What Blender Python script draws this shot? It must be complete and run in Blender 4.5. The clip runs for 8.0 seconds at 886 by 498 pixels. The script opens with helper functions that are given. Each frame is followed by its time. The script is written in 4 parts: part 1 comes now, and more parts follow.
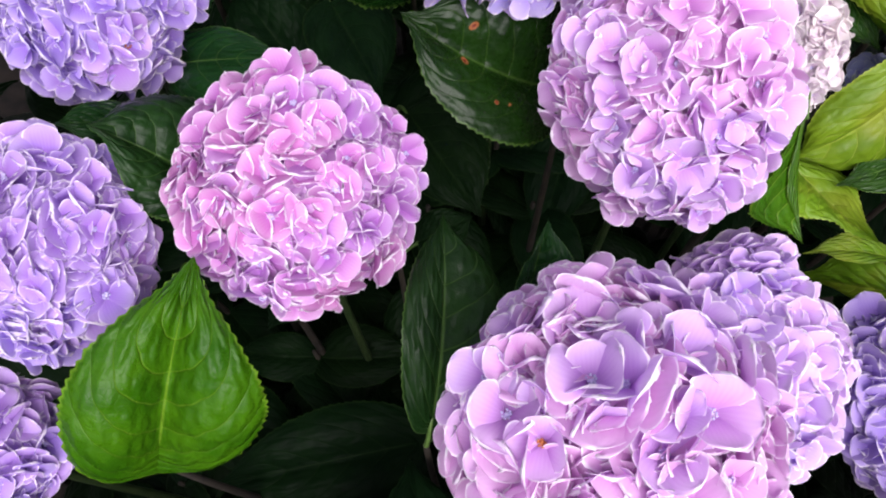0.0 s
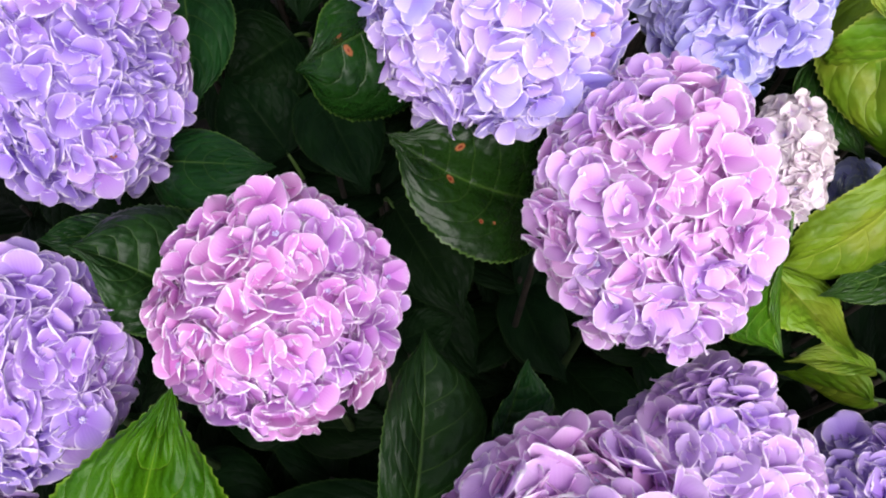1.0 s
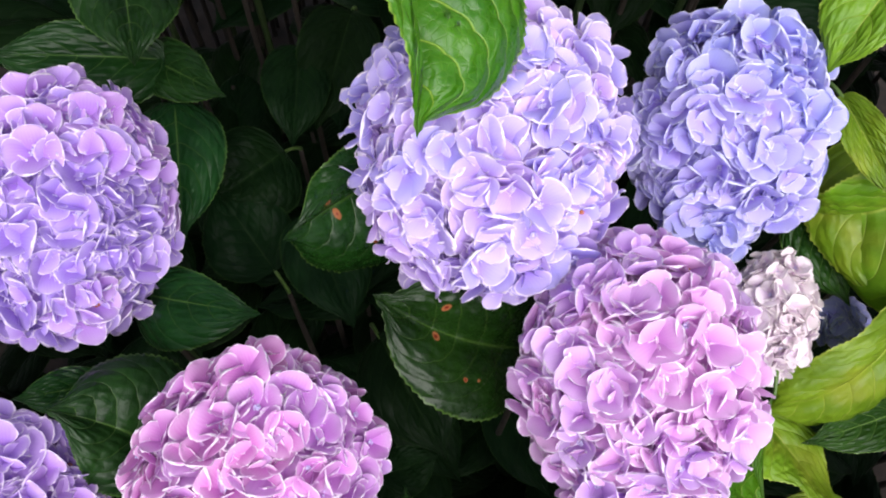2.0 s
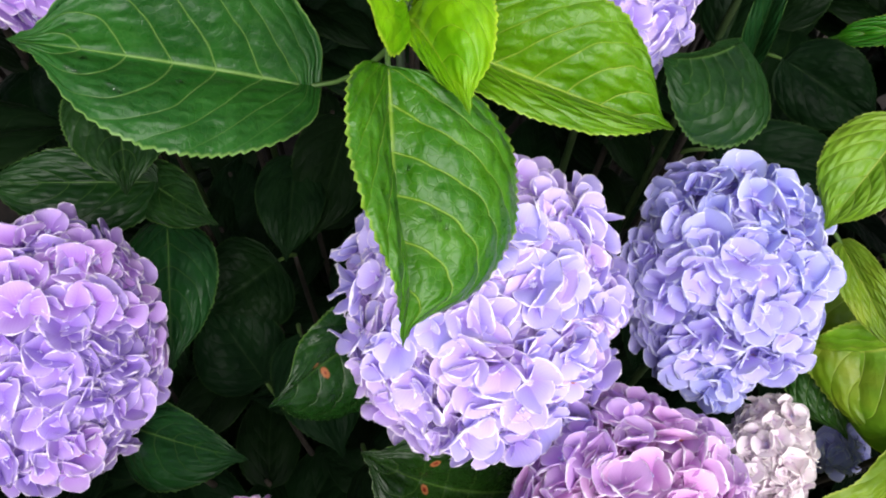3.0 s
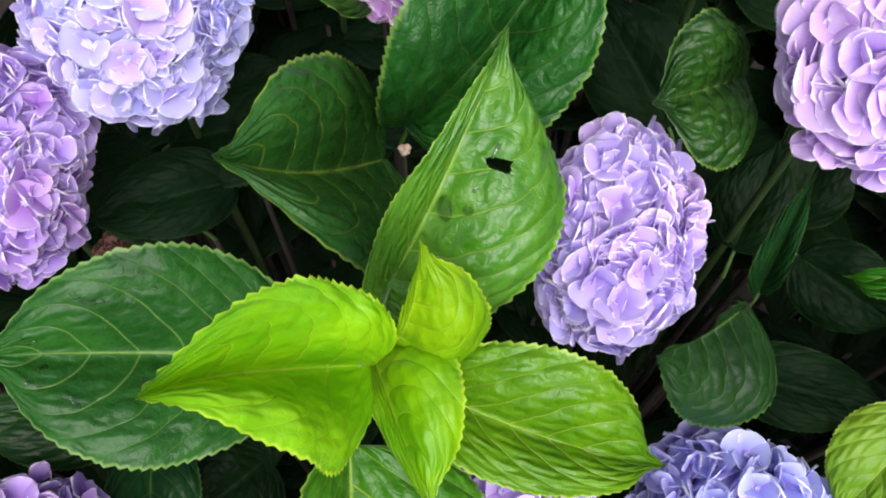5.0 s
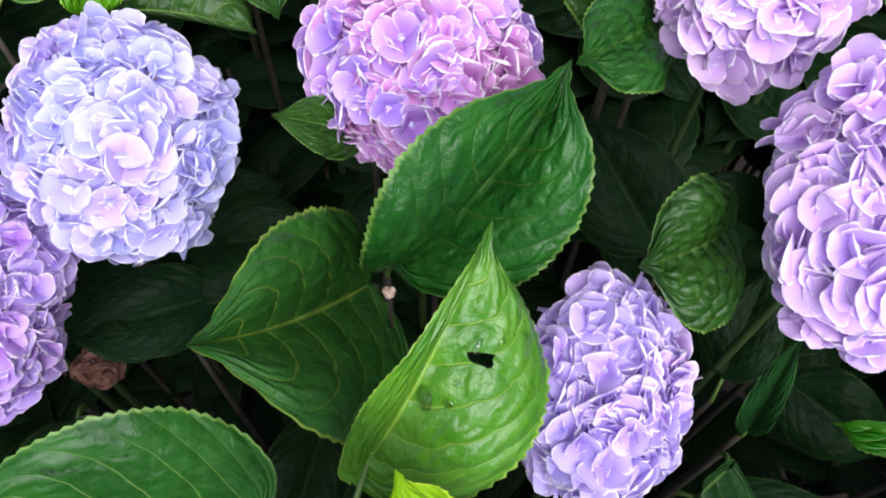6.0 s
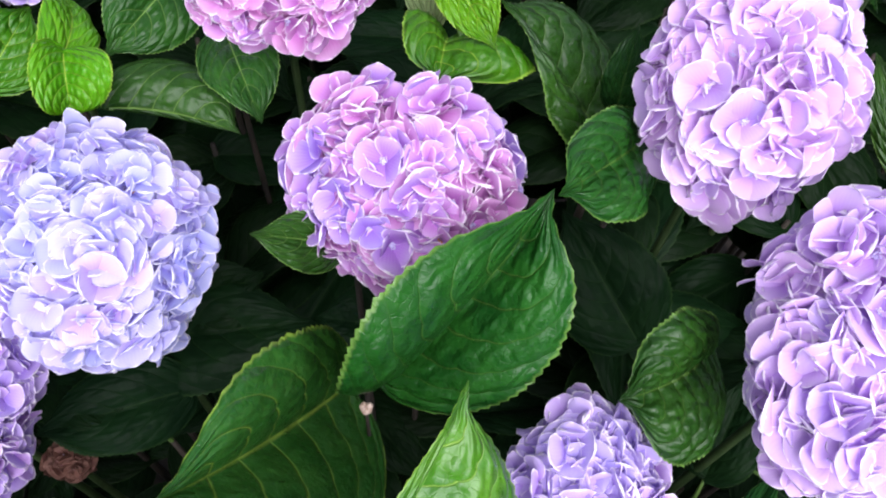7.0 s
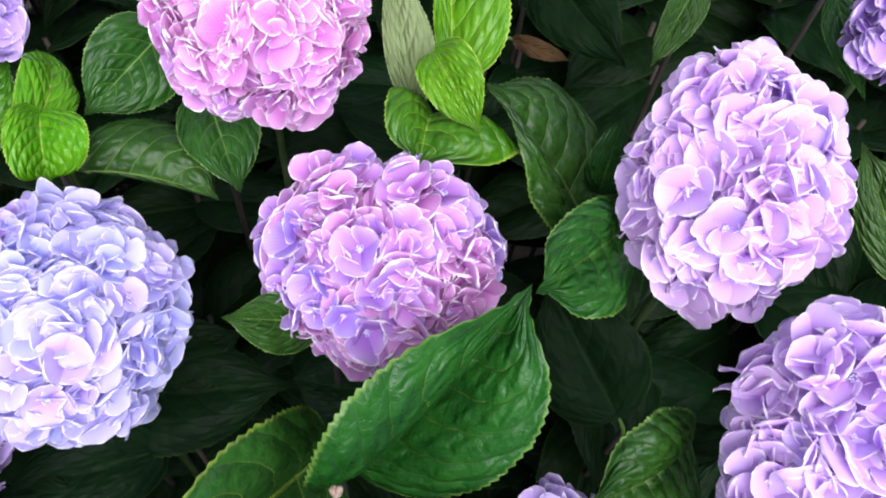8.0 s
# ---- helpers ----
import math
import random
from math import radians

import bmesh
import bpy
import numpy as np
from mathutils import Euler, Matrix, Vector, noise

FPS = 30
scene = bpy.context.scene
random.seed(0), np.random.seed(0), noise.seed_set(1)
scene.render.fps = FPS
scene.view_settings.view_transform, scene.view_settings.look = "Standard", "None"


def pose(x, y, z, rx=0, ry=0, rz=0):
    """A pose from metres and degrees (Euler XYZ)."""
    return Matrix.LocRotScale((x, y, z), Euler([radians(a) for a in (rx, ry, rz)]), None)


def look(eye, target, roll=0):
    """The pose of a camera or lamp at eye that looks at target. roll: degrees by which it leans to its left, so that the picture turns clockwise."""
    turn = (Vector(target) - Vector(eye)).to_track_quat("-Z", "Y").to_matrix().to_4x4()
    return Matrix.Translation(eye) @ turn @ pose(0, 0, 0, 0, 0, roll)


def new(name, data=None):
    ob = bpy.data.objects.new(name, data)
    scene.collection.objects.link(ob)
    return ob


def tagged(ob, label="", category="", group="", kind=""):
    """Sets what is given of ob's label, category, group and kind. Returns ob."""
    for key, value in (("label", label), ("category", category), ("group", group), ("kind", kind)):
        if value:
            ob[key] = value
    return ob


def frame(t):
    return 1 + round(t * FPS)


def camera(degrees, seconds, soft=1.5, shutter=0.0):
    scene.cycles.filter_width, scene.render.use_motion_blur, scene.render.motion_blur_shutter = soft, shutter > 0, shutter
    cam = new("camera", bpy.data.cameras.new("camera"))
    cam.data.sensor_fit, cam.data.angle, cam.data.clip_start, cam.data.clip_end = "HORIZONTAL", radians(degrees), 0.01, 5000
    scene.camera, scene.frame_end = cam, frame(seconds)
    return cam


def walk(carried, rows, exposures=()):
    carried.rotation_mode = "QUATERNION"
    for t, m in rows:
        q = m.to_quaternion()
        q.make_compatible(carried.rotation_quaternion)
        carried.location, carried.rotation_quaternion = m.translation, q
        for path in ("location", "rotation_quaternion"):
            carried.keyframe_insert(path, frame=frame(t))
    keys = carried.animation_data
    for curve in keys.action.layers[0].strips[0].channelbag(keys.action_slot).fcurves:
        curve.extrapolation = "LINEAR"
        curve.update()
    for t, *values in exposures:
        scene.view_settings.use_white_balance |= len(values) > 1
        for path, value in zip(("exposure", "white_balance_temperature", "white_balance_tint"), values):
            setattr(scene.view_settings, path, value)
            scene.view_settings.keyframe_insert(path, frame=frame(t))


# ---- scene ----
cam = camera(60.0, 8.0, 2.0)
PATH = [
    (0, (0.059, 0.014, 1.297), (0.02, 0.834, -0.526), -1.8),
    (0.5, (0.063, 0.046, 1.312), (0.03, 0.875, -0.508), -0.8),
    (1, (0.066, 0.09, 1.332), (0.041, 0.922, -0.486), 0.6),
    (1.5, (0.065, 0.134, 1.352), (0.053, 0.996, -0.452), 2.3),
    (2, (0.063, 0.18, 1.372), (0.064, 1.07, -0.419), 3.9),
    (2.2, (0.061, 0.201, 1.382), (0.068, 1.09, -0.409), 4.5),
    (3.5, (0.072, 0.317, 1.425), (0.033, 1.255, -0.341), 2.9),
    (4, (0.082, 0.366, 1.441), (-0.001, 1.276, -0.338), 0.6),
    (4.5, (0.081, 0.408, 1.454), (-0.007, 1.325, -0.321), 0.5),
    (5, (0.078, 0.459, 1.475), (-0.003, 1.376, -0.3), 0.7),
    (5.2, (0.078, 0.477, 1.484), (-0.004, 1.402, -0.288), 0.9),
    (6.3, (0.075, 0.558, 1.517), (0.01, 1.559, -0.213), 3.3),
    (6.5, (0.075, 0.571, 1.524), (0.013, 1.582, -0.201), 3.7),
    (7, (0.073, 0.602, 1.538), (0.026, 1.627, -0.178), 5.1),
    (7.5, (0.074, 0.628, 1.55), (0.036, 1.664, -0.161), 6.3),
    (8, (0.075, 0.655, 1.561), (0.047, 1.69, -0.15), 7.8),
]
EXPOSURES = [(0, 0.9, 6350, 20), (2, 0.88, 6350, 18), (3.5, 0.94, 6450, 13), (5, 0.96, 6450, 13), (6.5, 1.12, 6080, 17), (8, 1.12, 6080, 19)]
DEEP_TOP = 0.48
walk(cam, [(t, look(eye, target, roll)) for t, eye, target, roll in PATH], EXPOSURES)

# ---- light: bright overcast sky, broad soft sun from the near side ----
SUN_ELEVATION, SUN_AZIMUTH = radians(50), radians(160)
world = bpy.data.worlds.new("overcast_sky")
scene.world = world
world.use_nodes = True
wn, wl = world.node_tree.nodes, world.node_tree.links
sky = wn.new("ShaderNodeTexSky")
sky.sky_type, sky.sun_disc = "NISHITA", False
sky.sun_elevation, sky.sun_rotation = SUN_ELEVATION, SUN_AZIMUTH
wn["Background"].inputs["Strength"].default_value = 0.098
grey = wn.new("ShaderNodeHueSaturation")
grey.inputs["Saturation"].default_value = 0.3
wl.new(sky.outputs["Color"], grey.inputs["Color"])
wl.new(grey.outputs["Color"], wn["Background"].inputs["Color"])
sun = new("sun", bpy.data.lights.new("sun", "SUN"))
sun.data.energy, sun.data.angle, sun.data.color = 2.9, radians(60), (1.0, 0.97, 0.93)
sun_way = Vector((math.sin(SUN_AZIMUTH) * math.cos(SUN_ELEVATION), math.cos(SUN_AZIMUTH) * math.cos(SUN_ELEVATION), math.sin(SUN_ELEVATION)))
sun.matrix_world = look(sun_way * 10, (0, 0, 0))


# ---- materials ----
def blank(name):
    m = bpy.data.materials.new(name)
    m.use_nodes = True
    return m, m.node_tree.nodes, m.node_tree.links, m.node_tree.nodes["Principled BSDF"]


def maths(nt, op, a, b=None, c=None):
    n = nt.nodes.new("ShaderNodeMath")
    n.operation = op
    for k, v in enumerate((a, b, c)):
        if v is None:
            continue
        if isinstance(v, (int, float)):
            n.inputs[k].default_value = v
        else:
            nt.links.new(v, n.inputs[k])
    return n.outputs[0]


def mixed(nt, f, a, b, how="MIX"):
    n = nt.nodes.new("ShaderNodeMix")
    n.data_type, n.blend_type = "RGBA", how
    for k, v in ((0, f), (6, a), (7, b)):
        if isinstance(v, (int, float)):
            n.inputs[k].default_value = v
        elif isinstance(v, tuple):
            n.inputs[k].default_value = (*v, 1)
        else:
            nt.links.new(v, n.inputs[k])
    return n.outputs[2]


def span(nt, v, lo, hi, out_lo=0.0, out_hi=1.0):
    n = nt.nodes.new("ShaderNodeMapRange")
    n.interpolation_type = "SMOOTHSTEP"
    nt.links.new(v, n.inputs[0])
    for k, x in zip((1, 2, 3, 4), (lo, hi, out_lo, out_hi)):
        n.inputs[k].default_value = x
    return n.outputs[0]


def noisy(nt, vec, scale, detail=3.0, rough=0.55):
    n = nt.nodes.new("ShaderNodeTexNoise")
    n.inputs["Scale"].default_value, n.inputs["Detail"].default_value, n.inputs["Roughness"].default_value = scale, detail, rough
    if vec is not None:
        nt.links.new(vec, n.inputs["Vector"])
    return n.outputs["Fac"]


def bumped(nt, bsdf, height, strength, distance):
    n = nt.nodes.new("ShaderNodeBump")
    n.inputs["Strength"].default_value, n.inputs["Distance"].default_value = strength, distance
    nt.links.new(height, n.inputs["Height"])
    nt.links.new(n.outputs[0], bsdf.inputs["Normal"])
    return n.outputs[0]


def translucent(nt, bsdf, colour, share, normal=None):
    t = nt.nodes.new("ShaderNodeBsdfTranslucent")
    nt.links.new(colour, t.inputs["Color"])
    if normal is not None:
        nt.links.new(normal, t.inputs["Normal"])
    m = nt.nodes.new("ShaderNodeMixShader")
    m.inputs[0].default_value = share
    nt.links.new(bsdf.outputs[0], m.inputs[1])
    nt.links.new(t.outputs[0], m.inputs[2])
    nt.links.new(m.outputs[0], nt.nodes["Material Output"].inputs["Surface"])


def leaf_material(name, deep, light, vein, through_share=0.2, gloss=0.38, veins=0.5, spots=(), yellow=0.0, shine=0.3, relief=1.0):
    """Hydrangea leaf: the UV map holds the place across (-1 to 1, as 0 to 1) and along the blade."""
    m, nodes, links, bsdf = blank(name)
    nt = m.node_tree
    uv = nodes.new("ShaderNodeUVMap")
    uv.uv_map = "blade"
    sep = nodes.new("ShaderNodeSeparateXYZ")
    links.new(uv.outputs[0], sep.inputs[0])
    u = maths(nt, "MULTIPLY_ADD", sep.outputs[0], 2.0, -1.0)
    s = sep.outputs[1]
    au = maths(nt, "ABSOLUTE", u)
    ahead = maths(nt, "MULTIPLY", au, maths(nt, "MULTIPLY_ADD", au, 0.24, 0.24))
    drift = maths(nt, "MULTIPLY_ADD", noisy(nt, uv.outputs[0], 3.0, 1), 0.09, -0.045)
    phase = maths(nt, "MULTIPLY_ADD", maths(nt, "ADD", maths(nt, "SUBTRACT", s, ahead), drift), 6.2, 0.15)
    cell = maths(nt, "FRACT", phase)
    off = maths(nt, "ABSOLUTE", maths(nt, "SUBTRACT", cell, 0.5))
    side = maths(nt, "MULTIPLY", span(nt, off, 0.455, 0.495), span(nt, au, 1.0, 0.35, 0.15, 1.0))
    mid = span(nt, maths(nt, "MULTIPLY_ADD", s, 0.022, au), 0.038, 0.012)
    obj = nodes.new("ShaderNodeTexCoord").outputs["Object"]
    tint = noisy(nt, obj, 28, 4)
    fine = noisy(nt, obj, 260, 3)
    net = nodes.new("ShaderNodeTexVoronoi")
    net.feature = "DISTANCE_TO_EDGE"
    net.inputs["Scale"].default_value = 190
    links.new(obj, net.inputs["Vector"])
    webs = span(nt, net.outputs["Distance"], 0.0, 0.12, 1.0, 0.0)
    col = mixed(nt, span(nt, tint, 0.3, 0.7), deep, light)
    rnd = nodes.new("ShaderNodeObjectInfo").outputs["Random"]
    hsv = nodes.new("ShaderNodeHueSaturation")
    links.new(col, hsv.inputs["Color"])
    links.new(maths(nt, "MULTIPLY_ADD", rnd, 0.03, 0.485), hsv.inputs["Hue"])
    links.new(maths(nt, "MULTIPLY_ADD", rnd, 0.35, 0.85), hsv.inputs["Value"])
    col = hsv.outputs[0]
    col = mixed(nt, maths(nt, "MULTIPLY", webs, 0.05 * veins), col, vein)
    lines = maths(nt, "MAXIMUM", maths(nt, "MULTIPLY", side, 0.55 * veins), maths(nt, "MULTIPLY", mid, 0.6 * min(1.0, veins * 1.6)))
    col = mixed(nt, lines, col, vein)
    col = mixed(nt, span(nt, au, 0.955, 0.99, 0.0, 0.55), col, vein)
    for su, ss, size in spots:
        du = maths(nt, "MULTIPLY", maths(nt, "SUBTRACT", u, su), 0.42)
        ds = maths(nt, "SUBTRACT", s, ss)
        far = maths(nt, "SQRT", maths(nt, "ADD", maths(nt, "MULTIPLY", du, du), maths(nt, "MULTIPLY", ds, ds)))
        far = maths(nt, "ADD", far, maths(nt, "MULTIPLY_ADD", fine, 0.02, -0.01))
        col = mixed(nt, span(nt, far, size, size * 0.7), col, (0.20, 0.07, 0.025))
        col = mixed(nt, span(nt, far, size * 0.5, size * 0.3), col, (0.10, 0.012, 0.006))
    if yellow:
        col = mixed(nt, maths(nt, "MULTIPLY", span(nt, noisy(nt, obj, 17, 2), 0.48, 0.7), yellow), col, (0.30, 0.33, 0.03))
    links.new(col, bsdf.inputs["Base Color"])
    links.new(span(nt, fine, 0.2, 0.8, gloss - 0.08, gloss + 0.14), bsdf.inputs["Roughness"])
    bsdf.inputs["Specular IOR Level"].default_value = shine
    h = maths(nt, "ADD", maths(nt, "MULTIPLY", webs, -0.06), maths(nt, "MULTIPLY", fine, 0.1))
    h = maths(nt, "ADD", h, maths(nt, "MULTIPLY", maths(nt, "MAXIMUM", side, mid), -0.3))
    puff = maths(nt, "SINE", maths(nt, "MULTIPLY", cell, 3.14159))
    step = maths(nt, "MULTIPLY", maths(nt, "FLOOR", phase), 2.3)
    rung = maths(nt, "SINE", maths(nt, "ADD", maths(nt, "MULTIPLY_ADD", au, 36.0, maths(nt, "MULTIPLY", noisy(nt, obj, 55, 2), 9.0)), step))
    h = maths(nt, "ADD", h, maths(nt, "MULTIPLY", puff, 0.7))
    h = maths(nt, "ADD", h, maths(nt, "MULTIPLY", maths(nt, "MULTIPLY", rung, puff), 0.27))
    h = maths(nt, "ADD", h, maths(nt, "MULTIPLY", noisy(nt, obj, 60, 2), 0.35))
    n = bumped(nt, bsdf, h, 0.75, 0.0019 * relief)
    if through_share:
        lit = mixed(nt, 1.0, col, (1.5, 1.35, 0.35), "MULTIPLY")
        translucent(nt, bsdf, lit, through_share, n)
    return m


LEAF = {
    "mature": leaf_material("mature_leaf", (0.009, 0.045, 0.005), (0.018, 0.074, 0.008), (0.20, 0.34, 0.08), 0.10, 0.32, 0.7, shine=0.24, relief=1.1),
    "ribbed": leaf_material("ribbed_leaf", (0.008, 0.044, 0.005), (0.018, 0.076, 0.008), (0.15, 0.27, 0.05), 0.10, 0.30, 0.45, shine=0.26, relief=2.1),
    # Deep shade put into the colour: near-black greens with little gloss.
    "shade": leaf_material("painted_shade_leaf", (0.0022, 0.009, 0.0025), (0.004, 0.014, 0.0035), (0.018, 0.04, 0.01), 0.0, 0.45, 0.35, shine=0.05, relief=0.6),
    # Mature green darkened: shade between the mopheads is put into the colour.
    "shade_tinted": leaf_material("shade_tinted_leaf", (0.0035, 0.021, 0.004), (0.007, 0.036, 0.006), (0.07, 0.14, 0.03), 0.06, 0.34, 0.6, shine=0.18, relief=0.8),
    # Spots are the leaf's own; overhead shade is put into its dark greens.
    "spotted": leaf_material("shade_tinted_spotted_leaf", (0.003, 0.015, 0.002), (0.006, 0.028, 0.003), (0.06, 0.12, 0.02), 0.05, 0.24, 0.35, relief=0.7, shine=0.2, spots=((0.08, 0.60, 0.026), (-0.32, 0.66, 0.024), (0.48, 0.42, 0.014), (0.45, 0.35, 0.012))),
    "green": leaf_material("green_leaf", (0.014, 0.092, 0.001), (0.036, 0.148, 0.002), (0.16, 0.30, 0.02), 0.18, 0.30, 0.6, shine=0.18, relief=1.4),
    "fresh": leaf_material("fresh_leaf", (0.020, 0.112, 0.002), (0.045, 0.168, 0.004), (0.32, 0.50, 0.06), 0.22, 0.31, 0.9, shine=0.36, relief=1.5),
    "sheen": leaf_material("glossy_fresh_leaf", (0.034, 0.150, 0.006), (0.072, 0.215, 0.012), (0.32, 0.50, 0.08), 0.24, 0.30, 0.8, shine=0.5, relief=1.5),
    "spring": leaf_material("spring_leaf", (0.050, 0.21, 0.001), (0.092, 0.285, 0.002), (0.42, 0.58, 0.08), 0.24, 0.31, 0.9, shine=0.36, relief=1.5),
    "underside": leaf_material("leaf_underside", (0.13, 0.19, 0.075), (0.19, 0.26, 0.11), (0.26, 0.33, 0.16), 0.2, 0.5, 0.7, shine=0.15, relief=1.2),
    "lush": leaf_material("lush_leaf", (0.012, 0.074, 0.010), (0.026, 0.112, 0.016), (0.26, 0.38, 0.05), 0.08, 0.30, 0.7, shine=0.3, relief=1.7),
    "dry": leaf_material("dry_leaf", (0.035, 0.018, 0.009), (0.06, 0.032, 0.014), (0.08, 0.05, 0.025), 0.05, 0.6, 0.4, shine=0.1),
    "young": leaf_material("young_leaf", (0.11, 0.29, 0.001), (0.21, 0.41, 0.002), (0.50, 0.66, 0.05), 0.32, 0.34, 0.4, shine=0.32, relief=0.8),
    "yellowing": leaf_material("yellowing_leaf", (0.095, 0.195, 0.006), (0.16, 0.28, 0.011), (0.40, 0.48, 0.08), 0.26, 0.38, 0.6, yellow=0.5, relief=0.8),
}


def petal_material(name, main, other, edge, blend):
    """Sepals: main and other tints drift across the head, with paler margins and fine veins."""
    m, nodes, links, bsdf = blank(name)
    nt = m.node_tree
    uv = nodes.new("ShaderNodeUVMap")
    uv.uv_map = "sepal"
    sep = nodes.new("ShaderNodeSeparateXYZ")
    links.new(uv.outputs[0], sep.inputs[0])
    au = maths(nt, "ABSOLUTE", maths(nt, "MULTIPLY_ADD", sep.outputs[0], 2.0, -1.0))
    s = sep.outputs[1]
    info = nodes.new("ShaderNodeObjectInfo")
    drift = noisy(nt, info.outputs["Location"], 11, 1)
    f = maths(nt, "ADD", maths(nt, "MULTIPLY_ADD", info.outputs["Random"], 0.45, -0.22), span(nt, drift, 0.32, 0.68, blend - 0.5, blend + 0.5))
    f = maths(nt, "MINIMUM", maths(nt, "MAXIMUM", f, 0.0), 1.0)
    col = mixed(nt, f, main, other)
    rim = maths(nt, "MAXIMUM", span(nt, au, 0.89, 0.97), span(nt, s, 0.94, 0.985))
    fade = maths(nt, "MULTIPLY", span(nt, maths(nt, "MAXIMUM", au, s), 0.45, 1.0), 0.24)
    col = mixed(nt, fade, col, edge)
    geo = nodes.new("ShaderNodeNewGeometry").outputs["Position"]
    cloud = noisy(nt, geo, 90, 3)
    col = mixed(nt, maths(nt, "MULTIPLY", rim, maths(nt, "MULTIPLY_ADD", cloud, 0.9, 0.5)), col, edge)
    # Deeper towards the centre: own tint, plus the bowl's shade put into colour.
    rich_shade = mixed(nt, 1.0, col, (0.86, 0.70, 0.92), "MULTIPLY")
    col = mixed(nt, span(nt, s, 0.62, 0.10, 0.0, 0.9), col, rich_shade)
    streak = nodes.new("ShaderNodeTexWave")
    streak.bands_direction = "X"
    streak.inputs["Scale"].default_value, streak.inputs["Distortion"].default_value = 3.2, 2.5
    links.new(uv.outputs[0], streak.inputs["Vector"])
    col = mixed(nt, maths(nt, "MULTIPLY", streak.outputs["Fac"], 0.05), col, edge)
    links.new(col, bsdf.inputs["Base Color"])
    bsdf.inputs["Roughness"].default_value = 0.62
    bsdf.inputs["Specular IOR Level"].default_value = 0.25
    n = bumped(nt, bsdf, maths(nt, "ADD", maths(nt, "MULTIPLY", streak.outputs["Fac"], 0.12), cloud), 0.3, 0.0008)
    translucent(nt, bsdf, col, 0.34, n)
    return m


PINK, MAUVE, VIOLET, BLUE = (0.63, 0.22, 0.56), (0.51, 0.235, 0.67), (0.38, 0.235, 0.73), (0.32, 0.34, 0.84)
PALE = (0.95, 0.88, 0.96)
PETAL = {
    "pink": petal_material("pink_sepals", PINK, MAUVE, PALE, 0.35),
    "pink_mauve": petal_material("pink_mauve_sepals", PINK, VIOLET, PALE, 0.55),
    "rose": petal_material("rose_sepals", (0.73, 0.37, 0.71), (0.60, 0.37, 0.76), PALE, 0.45),
    "lilac": petal_material("lilac_sepals", (0.70, 0.44, 0.81), (0.55, 0.38, 0.82), PALE, 0.5),
    "mauve": petal_material("mauve_sepals", MAUVE, VIOLET, PALE, 0.45),
    "violet": petal_material("violet_sepals", (0.50, 0.25, 0.66), (0.38, 0.25, 0.70), (0.86, 0.78, 0.90), 0.75),
    "pale_violet": petal_material("pale_violet_sepals", (0.58, 0.41, 0.81), (0.45, 0.41, 0.84), PALE, 0.55),
    "violet_blue": petal_material("violet_blue_sepals", (0.58, 0.38, 0.80), (0.45, 0.38, 0.83), PALE, 0.5),
    "pale_blue": petal_material("pale_blue_sepals", (0.60, 0.45, 0.80), (0.44, 0.46, 0.86), (0.88, 0.86, 0.95), 0.62),
    "blue": petal_material("blue_sepals", (0.50, 0.40, 0.81), (0.41, 0.43, 0.85), (0.78, 0.80, 0.94), 0.85),
    "cream": petal_material("cream_sepals", (0.84, 0.75, 0.76), (0.79, 0.69, 0.79), (0.88, 0.84, 0.80), 0.4),
    "withered": petal_material("withered_sepals", (0.16, 0.07, 0.05), (0.10, 0.05, 0.05), (0.22, 0.12, 0.09), 0.5),
}


def plain_material(name, a, b, scale, rough, bump=0.3, through_share=0.0):
    m, nodes, links, bsdf = blank(name)
    nt = m.node_tree
    obj = nodes.new("ShaderNodeTexCoord").outputs["Object"]
    f = noisy(nt, obj, scale, 5)
    col = mixed(nt, span(nt, f, 0.3, 0.7), a, b)
    links.new(col, bsdf.inputs["Base Color"])
    bsdf.inputs["Roughness"].default_value = rough
    bumped(nt, bsdf, f, bump, 0.003)
    return m


# Green stem darkened: shade in the gaps is put into its colour.
STEM = plain_material("shade_green_stem", (0.016, 0.036, 0.008), (0.03, 0.052, 0.015), 60, 0.5)
STALK = plain_material("leaf_stalk_green", (0.05, 0.11, 0.018), (0.09, 0.16, 0.035), 60, 0.45)
# Brown stem darkened as well, with the gaps' shade in its colour.
WOOD = plain_material("shade_woody_stem", (0.012, 0.009, 0.006), (0.028, 0.020, 0.012), 45, 0.8, 0.6)
# Soil kept extra dark: shade under the leaves is put into its colour.
SOIL = plain_material("shade_dark_soil", (0.010, 0.007, 0.005), (0.03, 0.02, 0.014), 30, 0.95, 1.0)
WATER = bpy.data.materials.new("water")
WATER.use_nodes = True
WATER.node_tree.nodes["Principled BSDF"].inputs["Base Color"].default_value = (1, 1, 1, 1)
WATER.node_tree.nodes["Principled BSDF"].inputs["Roughness"].default_value = 0.03
WATER.node_tree.nodes["Principled BSDF"].inputs["IOR"].default_value = 1.33
WATER.node_tree.nodes["Principled BSDF"].inputs["Transmission Weight"].default_value = 1.0
BUD = plain_material("dry_bud", (0.36, 0.24, 0.17), (0.62, 0.48, 0.40), 250, 0.7)
EYE = plain_material("floret_eye", (0.42, 0.36, 0.72), (0.72, 0.68, 0.86), 300, 0.5)
ROSY_EYE = plain_material("withered_eye", (0.45, 0.10, 0.03), (0.55, 0.22, 0.06), 300, 0.6)


